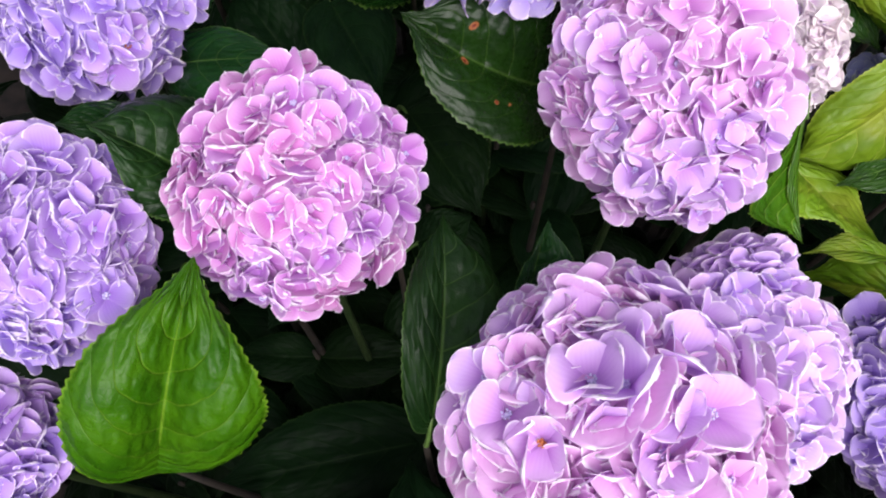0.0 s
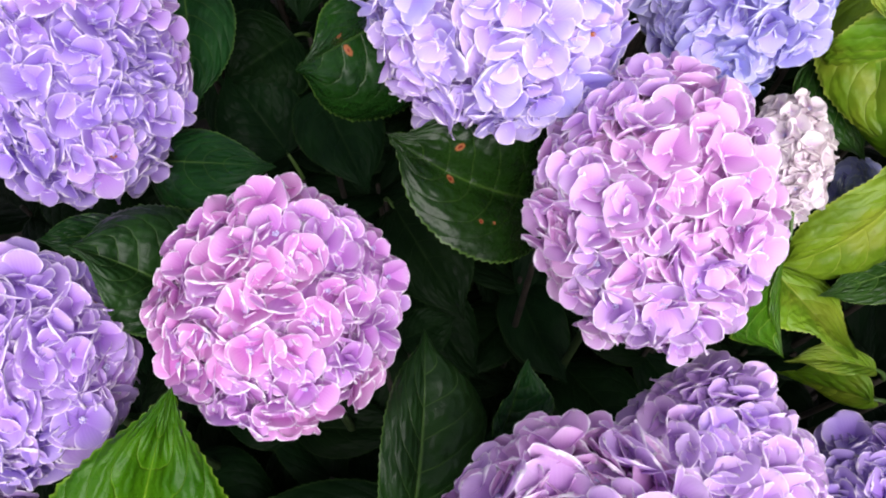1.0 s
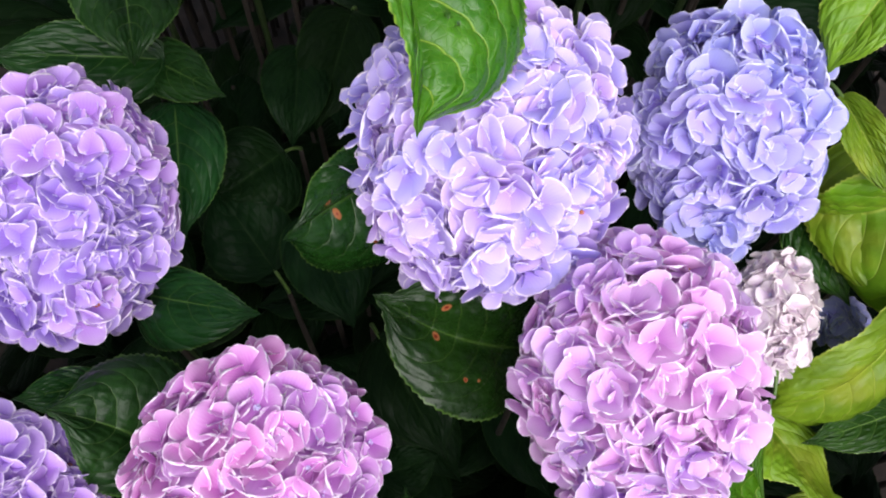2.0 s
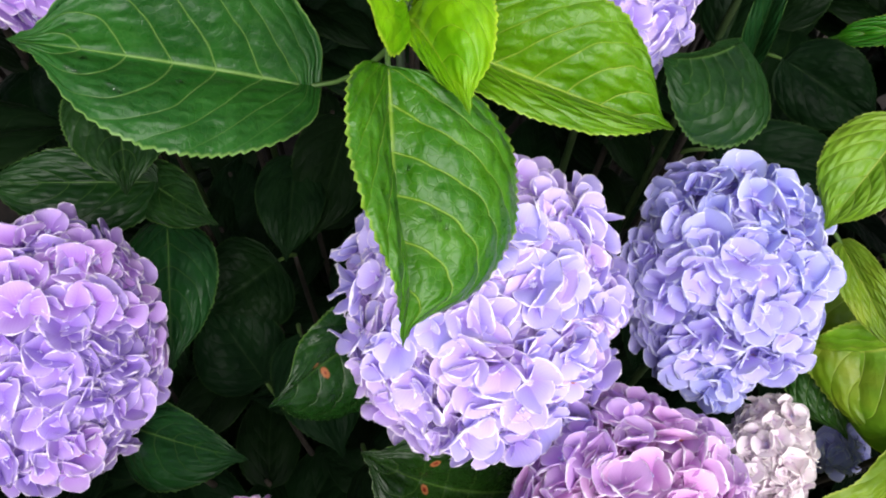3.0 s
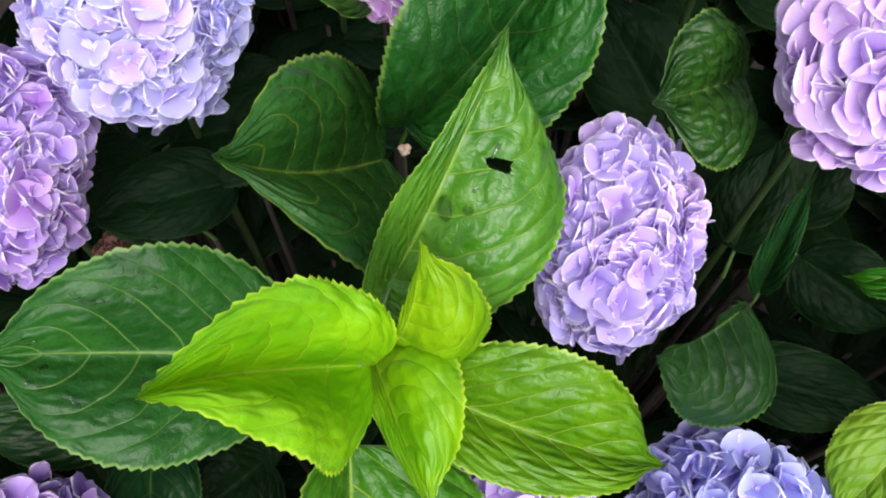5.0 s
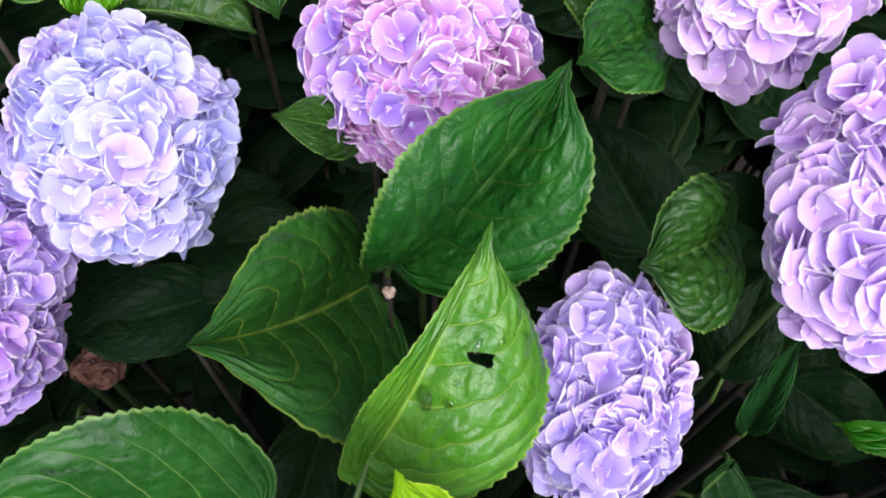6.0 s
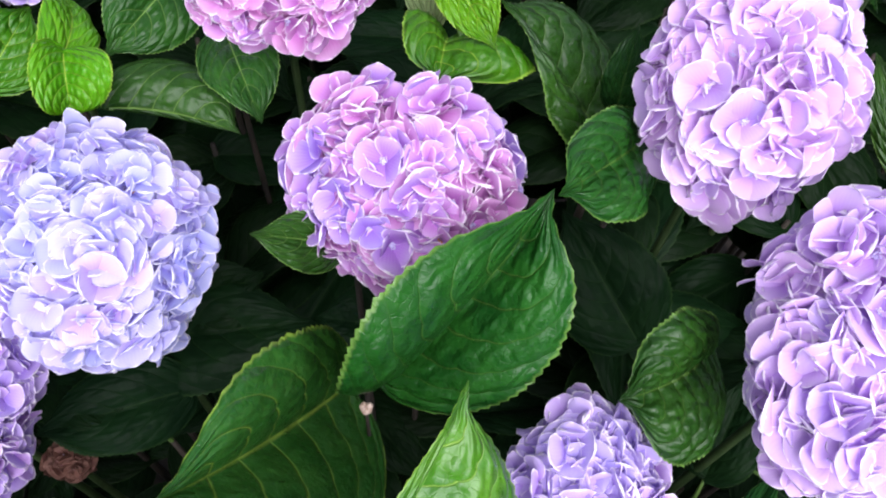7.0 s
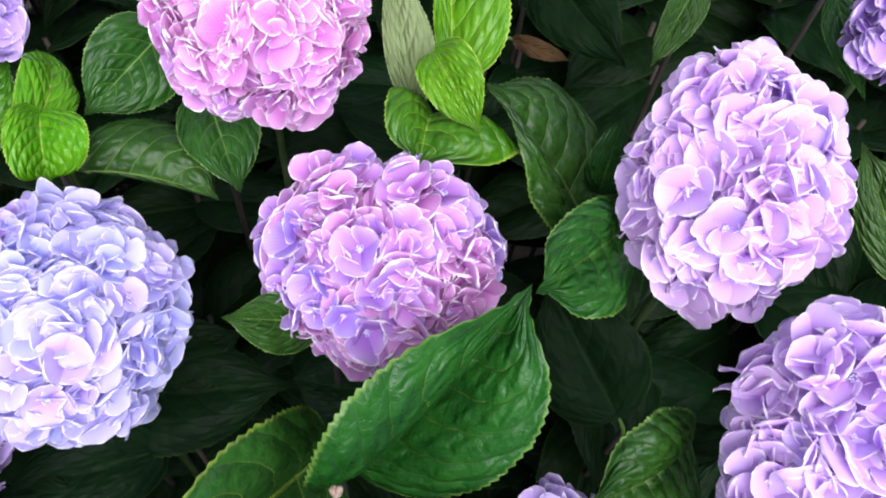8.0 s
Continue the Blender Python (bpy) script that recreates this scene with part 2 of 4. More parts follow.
# ---- mesh helpers ----
def mesh_of(name, verts, faces, material, uvs=None, layer="blade"):
    me = bpy.data.meshes.new(name)
    me.from_pydata([tuple(v) for v in verts], [], faces)
    if uvs is not None:
        data = me.uv_layers.new(name=layer).data
        loops = np.zeros(len(me.loops), dtype=np.int32)
        me.loops.foreach_get("vertex_index", loops)
        data.foreach_set("uv", np.asarray(uvs, dtype=np.float32)[loops].ravel())
    if material is not None:
        me.materials.append(material)
    me.polygons.foreach_set("use_smooth", [True] * len(me.polygons))
    return me


def piece(name, me, parent, label=""):
    ob = new(name, me)
    ob.parent = parent
    if label:
        tagged(ob, label)
    return ob


def tube_mesh(name, points, radii, material, sides=8):
    pts = [Vector(p) for p in points]
    verts, faces = [], []
    for i, p in enumerate(pts):
        t = (pts[min(i + 1, len(pts) - 1)] - pts[max(i - 1, 0)]).normalized()
        a = t.orthogonal().normalized() if i == 0 else (a - t * a.dot(t)).normalized()
        b = t.cross(a)
        for k in range(sides):
            w = 2 * math.pi * k / sides
            verts.append(p + (a * math.cos(w) + b * math.sin(w)) * radii[i])
    for i in range(len(pts) - 1):
        for k in range(sides):
            k2 = (k + 1) % sides
            faces.append((i * sides + k, i * sides + k2, (i + 1) * sides + k2, (i + 1) * sides + k))
    faces += [tuple(range(sides))[::-1], tuple(range((len(pts) - 1) * sides, len(pts) * sides))]
    return mesh_of(name, verts, faces, material)


def curve_points(p0, p1, p2, p3, n=10):
    p0, p1, p2, p3 = (Vector(p) for p in (p0, p1, p2, p3))
    out = []
    for i in range(n + 1):
        t = i / n
        out.append(p0 * (1 - t) ** 3 + p1 * 3 * t * (1 - t) ** 2 + p2 * 3 * t * t * (1 - t) + p3 * t ** 3)
    return out


def leaf_mesh(base, tip, normal, wl, wr, fl=20, fr=20, arch=0.06, curl=-12, bend=0.0, kind="mature", teeth=26, droop=0.0, wavy=0.003, hole=None, seed=0, taper=1.0, quilt=0.0022, lobe=0.07, twist=None, bulge=0.05):
    """A serrated ovate blade from base to tip. wl, wr: half widths; fl, fr: how far each half is folded up, degrees;
    curl: further turn of the halves towards the margin; arch: rise of the middle; bend: sideways bow; hole: (u, s, ru, rs);
    bulge: how far each half swells between midrib and margin."""
    rng = np.random.default_rng(seed)
    base, tip, n0 = np.array(base, float), np.array(tip, float), np.array(normal, float)
    length = np.linalg.norm(tip - base)
    along = (tip - base) / length
    n0 = n0 - along * (n0 @ along)
    n0 /= np.linalg.norm(n0)
    left = np.cross(n0, along)
    ctrl = (base + tip) / 2 + n0 * arch * 2 * length + left * bend * 2 * length
    rows, cols = teeth * 3 + 1, 15
    s = np.linspace(0, 1, rows)
    us = np.array([-1, -0.93, -0.8, -0.62, -0.42, -0.24, -0.09, 0, 0.09, 0.24, 0.42, 0.62, 0.8, 0.93, 1.0])
    spine = np.outer((1 - s) ** 2, base) + np.outer(2 * s * (1 - s), ctrl) + np.outer(s ** 2, tip)
    spine -= np.outer(np.clip(s - 0.7, 0, 1) ** 2 * droop * length * 4, n0)
    tan = np.gradient(spine, axis=0)
    tan /= np.linalg.norm(tan, axis=1)[:, None]
    nor = n0 - tan * (tan @ n0)[:, None]
    nor /= np.linalg.norm(nor, axis=1)[:, None]
    twist = rng.uniform(-14, 14) if twist is None else twist
    lef = np.cross(nor, tan)
    turn = np.radians(twist) * (s - 0.3)[:, None]
    nor, lef = nor * np.cos(turn) + lef * np.sin(turn), lef * np.cos(turn) - nor * np.sin(turn)
    a, b = 0.40, 0.66 * taper
    peak = a / (a + b)
    so = np.clip(s / 0.90, 0, 1)
    outline = (so ** a * (1 - so) ** b) / (peak ** a * (1 - peak) ** b)
    outline = np.maximum(outline, np.where(s > 0.5, 0.30 * (1 - s) / 0.2, 0) * (s > 0.78))
    k = np.ones(7) / 7
    outline[4:-3] = np.convolve(np.r_[outline], k, "same")[4:-3]
    tooth = (s * teeth) % 1.0
    ph = rng.uniform(0, 6.28, 4)
    verts, uvs = [], []
    for i in range(rows):
        for u in us:
            w0, f0 = (wl, fl) if u > 0 else (wr, fr)
            au = abs(u)
            w = w0 * outline[i]
            edge = 0.0
            if au > 0.9:
                edge = (tooth[i] - 0.3) * min(0.0030, 0.042 * w0) * (1 if au > 0.99 else 0.25) * min(1, 8 * s[i], 14 * (1 - s[i]))
            steps = np.linspace(0, au, 6)
            ang = np.radians(f0 + curl * steps ** 1.5 * 2)
            ang = (ang[1:] + ang[:-1]) / 2
            lat = np.cos(ang).mean() * au * w + edge
            up = np.sin(ang).mean() * au * w
            phase = (s[i] - au * (0.24 + 0.24 * au)) * 6.2 + 0.15
            fade = min(1, au * 5) * min(1, (1 - au) * 4) * min(1, (1 - s[i]) * 6)
            up += abs(math.sin(math.pi * phase)) ** 0.8 * quilt * fade * min(1.4, (w0 / 0.05) ** 1.6)
            up += bulge * w * math.sin(math.pi * au) * 2 * min(1, 4 * s[i])
            up += wavy * au ** 2 * math.sin(s[i] * 9 + ph[0] + (ph[1] if u > 0 else 0)) * min(1, 5 * (1 - s[i]))
            up += 0.3 * wavy * au * math.sin(s[i] * 23 + ph[2] + u * 3)
            back = lobe * length * au ** 1.3 * max(0, 1 - s[i] / 0.3) ** 2
            verts.append(spine[i] - tan[i] * back + lef[i] * (math.copysign(1, u) * lat if u else 0) + nor[i] * up)
            uvs.append((u * 0.5 + 0.5, s[i]))
    if hole:
        grid = np.array(verts).reshape(rows, cols, 3)
        for q, (uu, ss) in enumerate(uvs):
            du, ds = (uu * 2 - 1 - hole[0]) / hole[2], (ss - hole[1]) / hole[3]
            r = math.hypot(du, ds)
            if 0.3 < r < 1.6:
                u2, s2 = hole[0] + du / r * hole[2], hole[1] + ds / r * hole[3]
                kk, ii = np.interp(u2, us, np.arange(cols)), s2 * (rows - 1)
                k0, i0 = int(kk), int(ii)
                fk, fi = kk - k0, ii - i0
                verts[q] = (grid[i0, k0] * (1 - fk) + grid[i0, k0 + 1] * fk) * (1 - fi) + (grid[i0 + 1, k0] * (1 - fk) + grid[i0 + 1, k0 + 1] * fk) * fi
    faces = []
    for i in range(rows - 1):
        for k in range(cols - 1):
            if hole:
                cu, cs = (us[k] + us[k + 1]) / 2, (s[i] + s[i + 1]) / 2
                if ((cu - hole[0]) / hole[2]) ** 2 + ((cs - hole[1]) / hole[3]) ** 2 < 1:
                    continue
            q = i * cols + k
            faces.append((q, q + cols, q + cols + 1, q + 1))
    return mesh_of("leaf", verts, faces, LEAF[kind], uvs, "blade")


# ---- ground ----
gv, gf = [], []
for ring, rad in enumerate((0.0, 0.3, 0.6, 0.9, 1.3, 2, 4, 9, 25, 70)):
    for k in range(32):
        w = 2 * math.pi * k / 32
        x, y = 0.1 + rad * math.cos(w), 0.6 + rad * math.sin(w)
        gv.append((x, y, 0.03 * noise.noise(Vector((x * 3, y * 3, 0))) * (rad < 5)))
for ring in range(9):
    for k in range(32):
        k2 = (k + 1) % 32
        gf.append((ring * 32 + k, (ring + 1) * 32 + k, (ring + 1) * 32 + k2, ring * 32 + k2))
tagged(new("ground", mesh_of("ground", gv, gf, SOIL)), "dark bare garden soil under the shrubs", "ground", kind="structure")


def root_of(x, y):
    """Where a stem that carries something over (x, y) leaves the soil."""
    return Vector((0.1 + (x - 0.1) * 0.95, 0.6 + (y - 0.6) * 0.97, -0.01))


# ---- flower heads ----
def sepal_rows(rng, size, tilt, cup, spin, lift):
    """Vertices, faces and UVs of one broad, blunt sepal that leaves the floret's centre at the angle spin."""
    ns, nu = 11, 8
    wide, a, b = rng.uniform(0.54, 0.68), rng.uniform(0.78, 1.0), rng.uniform(0.54, 0.74)
    peak = a / (a + b)
    top = peak ** a * (1 - peak) ** b
    roll, trough = rng.uniform(-0.30, 0.30), rng.uniform(-0.22, 0.22)
    frill, lip = rng.uniform(0.03, 0.07), rng.uniform(-0.10, 0.10)
    ph = rng.uniform(0, 6.28, 3)
    verts, uvs, faces = [], [], []
    for i in range(ns + 1):
        s = 1 - (1 - i / ns) ** 1.5
        h = wide * s ** a * (1 - s) ** b / top
        for k in range(nu + 1):
            u = math.sin(math.pi / 2 * (2 * k / nu - 1))
            tooth = 1 + (rng.uniform(-0.055, 0.055) if k in (0, nu) else 0)
            x, y = s * 1.04, u * h * tooth
            z = cup * 0.6 * s * s + trough * y * y + lip * s ** 6 + roll * y * s
            z += frill * math.sin(9 * u + 9 * s + ph[1]) * max(s, abs(u)) ** 5 * s + 0.02 * math.sin(4 * s + 3 * u + ph[2])
            p = Matrix.Rotation(-tilt, 3, "Y") @ Vector((x, y, z)) + Vector((0.03, 0, lift))
            verts.append(Matrix.Rotation(spin, 3, "Z") @ p * size)
            uvs.append((u * 0.5 + 0.5, s))
    for i in range(ns):
        for k in range(nu):
            q = i * (nu + 1) + k
            faces.append((q, q + nu + 1, q + nu + 2, q + 1))
    return verts, faces, uvs


def floret_data(seed, openness):
    rng = np.random.default_rng(seed)
    verts, faces, uvs = [], [], []
    count = 4 if rng.random() < 0.86 else 5
    for k in range(count):
        tilt = math.radians(openness * rng.uniform(-4, 24) + (1 - openness) * rng.uniform(28, 68))
        cup = rng.uniform(-0.14, 0.14)
        v, f, w = sepal_rows(rng, rng.uniform(0.80, 1.14), tilt, cup, 2 * math.pi * k / count + rng.uniform(-0.26, 0.26), 0.04 * (k % 2))
        faces += [tuple(i + len(verts) for i in q) for q in f]
        verts += v
        uvs += w
    return verts, faces, uvs


FLORETS = [floret_data(100 + k, o) for k, o in enumerate((1.0, 0.95, 0.9, 0.85, 0.75, 0.65, 0.55, 0.5, 0.42, 0.35, 0.3, 0.24, 0.18, 0.12, 0.06, 0.0))]
OPEN = {k for k in range(16) if k < 14}
FLORET_MESH = {}
for key in PETAL:
    FLORET_MESH[key] = [mesh_of("floret", *(d[0], d[1], PETAL[key], d[2], "sepal")) for d in FLORETS]


def eye_mesh(material):
    bm = bmesh.new()
    bmesh.ops.create_icosphere(bm, subdivisions=1, radius=0.085, matrix=Matrix.Translation((0, 0, 0.10)))
    for k in range(7):
        w = k * 2.4
        m = Matrix.Translation((0.10 * math.cos(w), 0.10 * math.sin(w), 0.15 + 0.03 * (k % 3)))
        bmesh.ops.create_icosphere(bm, subdivisions=1, radius=0.038, matrix=m)
    me = bpy.data.meshes.new("floret_eye")
    bm.to_mesh(me)
    bm.free()
    me.materials.append(material)
    me.polygons.foreach_set("use_smooth", [True] * len(me.polygons))
    return me


EYES = eye_mesh(EYE)
ROSY_EYES = eye_mesh(ROSY_EYE)
HEAD_SEED = [0]


def flower_head(label, kind, centre, facing, radii, floret=0.0188, spread=1.0, cover=-0.5, rosy=0.03, gap=1.06):
    """A mophead: florets over an ellipsoid with radii across, up and towards facing."""
    HEAD_SEED[0] += 1
    rng = np.random.default_rng(1000 + HEAD_SEED[0])
    centre, z = Vector(centre), Vector(facing).normalized()
    x = (Vector((1, 0, 0)) - z * z.x).normalized()
    y = z.cross(x)
    basis = Matrix((x, y, z)).transposed()
    pole = basis.transposed() @ (z + Vector((0, 0, 0.7))).normalized()
    head = new("flower_head")
    head.location = centre
    tagged(head, label, "flower head", "hydrangea flower heads")
    ra, rb, rc = (max(0.02, r - 0.95 * floret) if floret > 0.015 else max(0.012, r - 0.8 * floret) for r in radii)
    area = 4 * math.pi * (((ra * rb) ** 1.6 + (ra * rc) ** 1.6 + (rb * rc) ** 1.6) / 3) ** (1 / 1.6)
    total = int(area / (floret * 0.915 * gap) ** 2)
    lump = rng.uniform(0, 50, 3)
    inner_v, inner_f, inner_uv, tips = [], [], [], []
    for i in range(total):
        c = 1 - 2 * (i + 0.5) / total
        w = i * 2.399963 + rng.uniform(-0.12, 0.12)
        d = Vector((math.sqrt(1 - c * c) * math.cos(w), math.sqrt(1 - c * c) * math.sin(w), c))
        d = (d + Vector(rng.normal(0, 0.55, 3)) / math.sqrt(total)).normalized()
        if d.dot(pole) < cover:
            continue
        swell = 1 + 0.07 * noise.noise(d * 2.2 + Vector(lump)) + rng.uniform(-0.10, 0.05)
        place = Vector((d.x * ra, d.y * rb, d.z * rc)) * swell
        out = Vector((d.x / ra, d.y / rb, d.z / rc)).normalized()
        lean = Vector(rng.normal(0, 0.40 * spread, 3))
        out = (out + lean * min(1.0, 0.65 / lean.length)).normalized()
        k = int(max(0, min(15, round(rng.normal(3.2 + 7.2 * max(0.0, min(1.0, (d.dot(pole) + 0.15) / 0.75)), 3.2)))))
        size = floret * rng.uniform(0.78, 1.16)
        q = out.to_track_quat("Z", "Y").to_matrix() @ Matrix.Rotation(rng.uniform(0, 6.28), 3, "Z")
        m = Matrix.Translation(basis @ place) @ (basis @ q).to_4x4() @ Matrix.Diagonal((size, size, size, 1))
        ob = new("floret", FLORET_MESH[kind][k])
        ob.parent = head
        ob.matrix_basis = m
        if k in OPEN:
            eye = new("floret_eye", ROSY_EYES if rng.random() < rosy else EYES)
            eye.parent = ob
        tips.append(basis @ (place * 0.93))
        for deep, wide, shift in ((0.85, 1.25, 0.0), (0.88, 1.0, 0.75)):
            v, f, uvw = FLORETS[int(rng.integers(0, 10))]
            aside = Vector(rng.uniform(-shift * floret, shift * floret, 3))
            small = Matrix.Translation(basis @ (place * deep + aside - d * aside.dot(d))) @ (basis @ q).to_4x4() @ Matrix.Diagonal((size * wide, size * wide, size, 1))
            inner_f += [tuple(j + len(inner_v) for j in face) for face in f]
            inner_v += [small @ p for p in v]
            inner_uv += uvw
    piece("flower_core", mesh_of("flower_core", inner_v, inner_f, PETAL[kind], inner_uv, "sepal"), head)["kind"] = "stuff"
    # stalks and the main stem down to the soil
    fork = basis @ (-pole * 0.6 * min(ra, rb, rc))
    sv, sf = [], []
    for p in tips[::3]:
        n = (p - fork).normalized()
        a = n.orthogonal().normalized() * 0.0011
        b = n.cross(a)
        q = len(sv)
        sv += [fork + a, fork + b, fork - a - b, p + a * 0.7, p + b * 0.7, p - (a + b) * 0.7]
        sf += [(q, q + 1, q + 4, q + 3), (q + 1, q + 2, q + 5, q + 4), (q + 2, q, q + 3, q + 5)]
    piece("stalk_frame", mesh_of("stalk_frame", sv, sf, STEM), head)["kind"] = "stuff"
    root = root_of(centre.x, centre.y) - centre
    down = Vector((0, 0, -1))
    pts = curve_points(fork * 0.9, fork + down * 0.22, root + Vector((0, 0, 0.3)), root, 12)
    piece("stem", tube_mesh("stem", pts, [0.0032 + 0.0003 * i for i in range(13)], STEM), head, "green flower stem")
    return head


# ---- leaves ----
LEAF_SEED = [0]


def leafy_shoot(label, node, leaves, group="hydrangea leaves"):
    """A stem from the soil up to node, with leaves on short stalks. Each leaf: the arguments of leaf_mesh."""
    node = Vector(node)
    shoot = new("leafy_shoot")
    tagged(shoot, label, "leafy shoot", group)
    root = root_of(node.x, node.y)
    pts = curve_points(node, node + Vector((0, 0, -0.2)), root + Vector((0, 0, 0.3)), root, 12)
    piece("stem", tube_mesh("stem", pts, [0.0026 + 0.0003 * i for i in range(13)], STEM if len(leaves) > 1 else WOOD), shoot)
    for a in leaves:
        LEAF_SEED[0] += 1
        me = leaf_mesh(seed=LEAF_SEED[0], **a)
        ob = piece("leaf", me, shoot)
        base, tip = Vector(a["base"]), Vector(a["tip"])
        along = (tip - base).normalized()
        n = Vector(a["normal"])
        start = base + along * 0.004 - n * 0.0012
        mid1 = base - along * (base - node).length * 0.45 - n * 0.003
        pts = curve_points(start, mid1, node + Vector((0, 0, 0.004)), node, 8)
        piece("leaf_stalk", tube_mesh("leaf_stalk", pts, [0.0015 + 0.00012 * i for i in range(9)], STALK, 7), ob)
    return shoot


def lone_leaf(label, **a):
    """A leaf on its own stalk and stem."""
    base, tip, n = Vector(a["base"]), Vector(a["tip"]), Vector(a["normal"]).normalized()
    node = base - (tip - base).normalized() * 0.028 - n * 0.016 - Vector((0, 0, 0.012))
    return leafy_shoot(label, node, [a])


def water_on(leaf, label, drops):
    """Raindrops on a leaf. Each: place across and along the blade, length, width, turn in degrees."""
    me = leaf.data
    cols = 15
    rows = len(me.vertices) // cols
    us = [-1, -0.93, -0.8, -0.62, -0.42, -0.24, -0.09, 0, 0.09, 0.24, 0.42, 0.62, 0.8, 0.93, 1.0]
    bm = bmesh.new()
    for u, sv, length, width, turn in drops:
        k = min(range(cols), key=lambda q: abs(us[q] - u))
        i = int(sv * (rows - 1))
        k = max(1, min(cols - 2, k))
        a, b = me.vertices[i * cols + k].co, me.vertices[i * cols + k + 1].co
        c = me.vertices[(i + 1) * cols + k].co
        x, y = (b - a).normalized(), (c - a).normalized()
        n = x.cross(y).normalized()
        p = a.lerp(b, min(1, max(0, (u - us[k]) / (us[k + 1] - us[k]))))
        m = Matrix((x, n.cross(x), n)).transposed().to_4x4()
        m = Matrix.Translation(p + n * 0.0001) @ m @ Matrix.Rotation(radians(turn), 4, "Z") @ Matrix.Diagonal((width * 1.3, length * 1.2, 0.0012, 1))
        got = bmesh.ops.create_icosphere(bm, subdivisions=2, radius=1.0, matrix=m)
        for v in got["verts"]:
            v.co += (v.co - p) * 0.25 * noise.noise(v.co * 400)
    out = bpy.data.meshes.new("water_drops")
    bm.to_mesh(out)
    bm.free()
    out.materials.append(WATER)
    out.polygons.foreach_set("use_smooth", [True] * len(out.polygons))
    ob = tagged(new("water_drops", out), label, "water drops", kind="stuff")
    return ob


def leaves_of(shoot):
    return [o for o in shoot.children if o.name.startswith("leaf") and not o.name.startswith("leaf_stalk")]


def dry_bud(label, place, size):
    """A withered bud at the end of a thin stem."""
    place = Vector(place)
    bud = new("dry_bud")
    tagged(bud, label, "bud")
    root = root_of(place.x, place.y)
    pts = curve_points(place, place + Vector((0, 0, -0.15)), root + Vector((0, 0, 0.3)), root, 10)
    piece("stem", tube_mesh("stem", pts, [0.0014 + 0.0003 * i for i in range(11)], WOOD, 6), bud)
    bm = bmesh.new()
    for k in range(9):
        w = k * 2.4
        off = Vector((math.cos(w), math.sin(w), 0.5 * math.cos(k * 1.7))) * size * 0.55
        bmesh.ops.create_icosphere(bm, subdivisions=2, radius=size * (0.38 + 0.14 * (k % 3)), matrix=Matrix.Translation(place + off + Vector((0, 0, size * 0.4))))
    me = bpy.data.meshes.new("bud")
    bm.to_mesh(me)
    bm.free()
    me.materials.append(BUD)
    me.polygons.foreach_set("use_smooth", [True] * len(me.polygons))
    piece("bud", me, bud)


# ---- the hydrangea's flower heads ----
flower_head("round pink-mauve hydrangea mophead among dark leaves", "pink", (-0.053, 0.271, 0.827), (0.22, -0.33, 0.92), (0.091, 0.095, 0.074))
flower_head("tall pink mophead with pale sunlit lower side", "rose", (0.205, 0.346, 0.851), (-0.25, -0.46, 0.85), (0.091, 0.109, 0.08))
flower_head("broad violet-blue mophead partly under a green leaf", "pale_violet", (0.091, 0.486, 0.92), (-0.05, -0.56, 0.83), (0.105, 0.114, 0.087))
flower_head("blue-violet mophead crowded beside another", "blue", (0.275, 0.538, 0.888), (-0.33, -0.56, 0.76), (0.08, 0.101, 0.072))
flower_head("purple mophead with tightly packed florets", "violet", (-0.225, 0.449, 0.854), (0.44, -0.41, 0.8), (0.088, 0.11, 0.079))
flower_head("lilac-purple mophead beside a drooping leaf", "violet", (-0.222, 0.221, 0.827), (0.48, -0.35, 0.8), (0.08, 0.085, 0.066))
flower_head("purple mophead low behind a bright leaf", "violet", (-0.28, 0.102, 0.725), (0.51, -0.13, 0.85), (0.06, 0.064, 0.05))
flower_head("large pink mophead with big loose florets", "rose", (0.141, 0.096, 0.875), (-0.19, -0.19, 0.96), (0.098, 0.099, 0.079), floret=0.0210, gap=1.04)
flower_head("mauve mophead tucked behind a larger pink one", "lilac", (0.264, 0.171, 0.749), (-0.34, -0.26, 0.9), (0.079, 0.098, 0.071))
flower_head("deep violet mophead at the edge of the shrub", "violet", (0.408, 0.16, 0.692), (-0.49, -0.2, 0.85), (0.057, 0.085, 0.056))
flower_head("small cream-white fading mophead", "cream", (0.335, 0.426, 0.796), (-0.39, -0.49, 0.78), (0.037, 0.055, 0.036), floret=0.011)
flower_head("small blue mophead low under yellowing leaves", "blue", (0.449, 0.464, 0.693), (-0.46, -0.45, 0.77), (0.024, 0.024, 0.019), floret=0.013)
flower_head("narrow violet mophead standing behind fresh leaves", "violet_blue", (0.178, 0.726, 0.997), (-0.17, -0.56, 0.81), (0.066, 0.09, 0.062), floret=0.0175, gap=1.0)
flower_head("violet mophead with pink lower florets", "violet", (-0.269, 0.745, 0.988), (0.52, -0.43, 0.74), (0.058, 0.097, 0.06))
flower_head("pale blue mophead with pinkish florets", "pale_blue", (-0.185, 0.858, 1.051), (0.43, -0.47, 0.77), (0.088, 0.096, 0.073))
flower_head("mophead turning from pink to violet", "pink_mauve", (0.026, 0.924, 1.084), (0.09, -0.58, 0.81), (0.095, 0.083, 0.071))
flower_head("bright pink mophead above a young shoot", "pink", (-0.089, 1.06, 1.162), (0.28, -0.69, 0.67), (0.086, 0.079, 0.066))
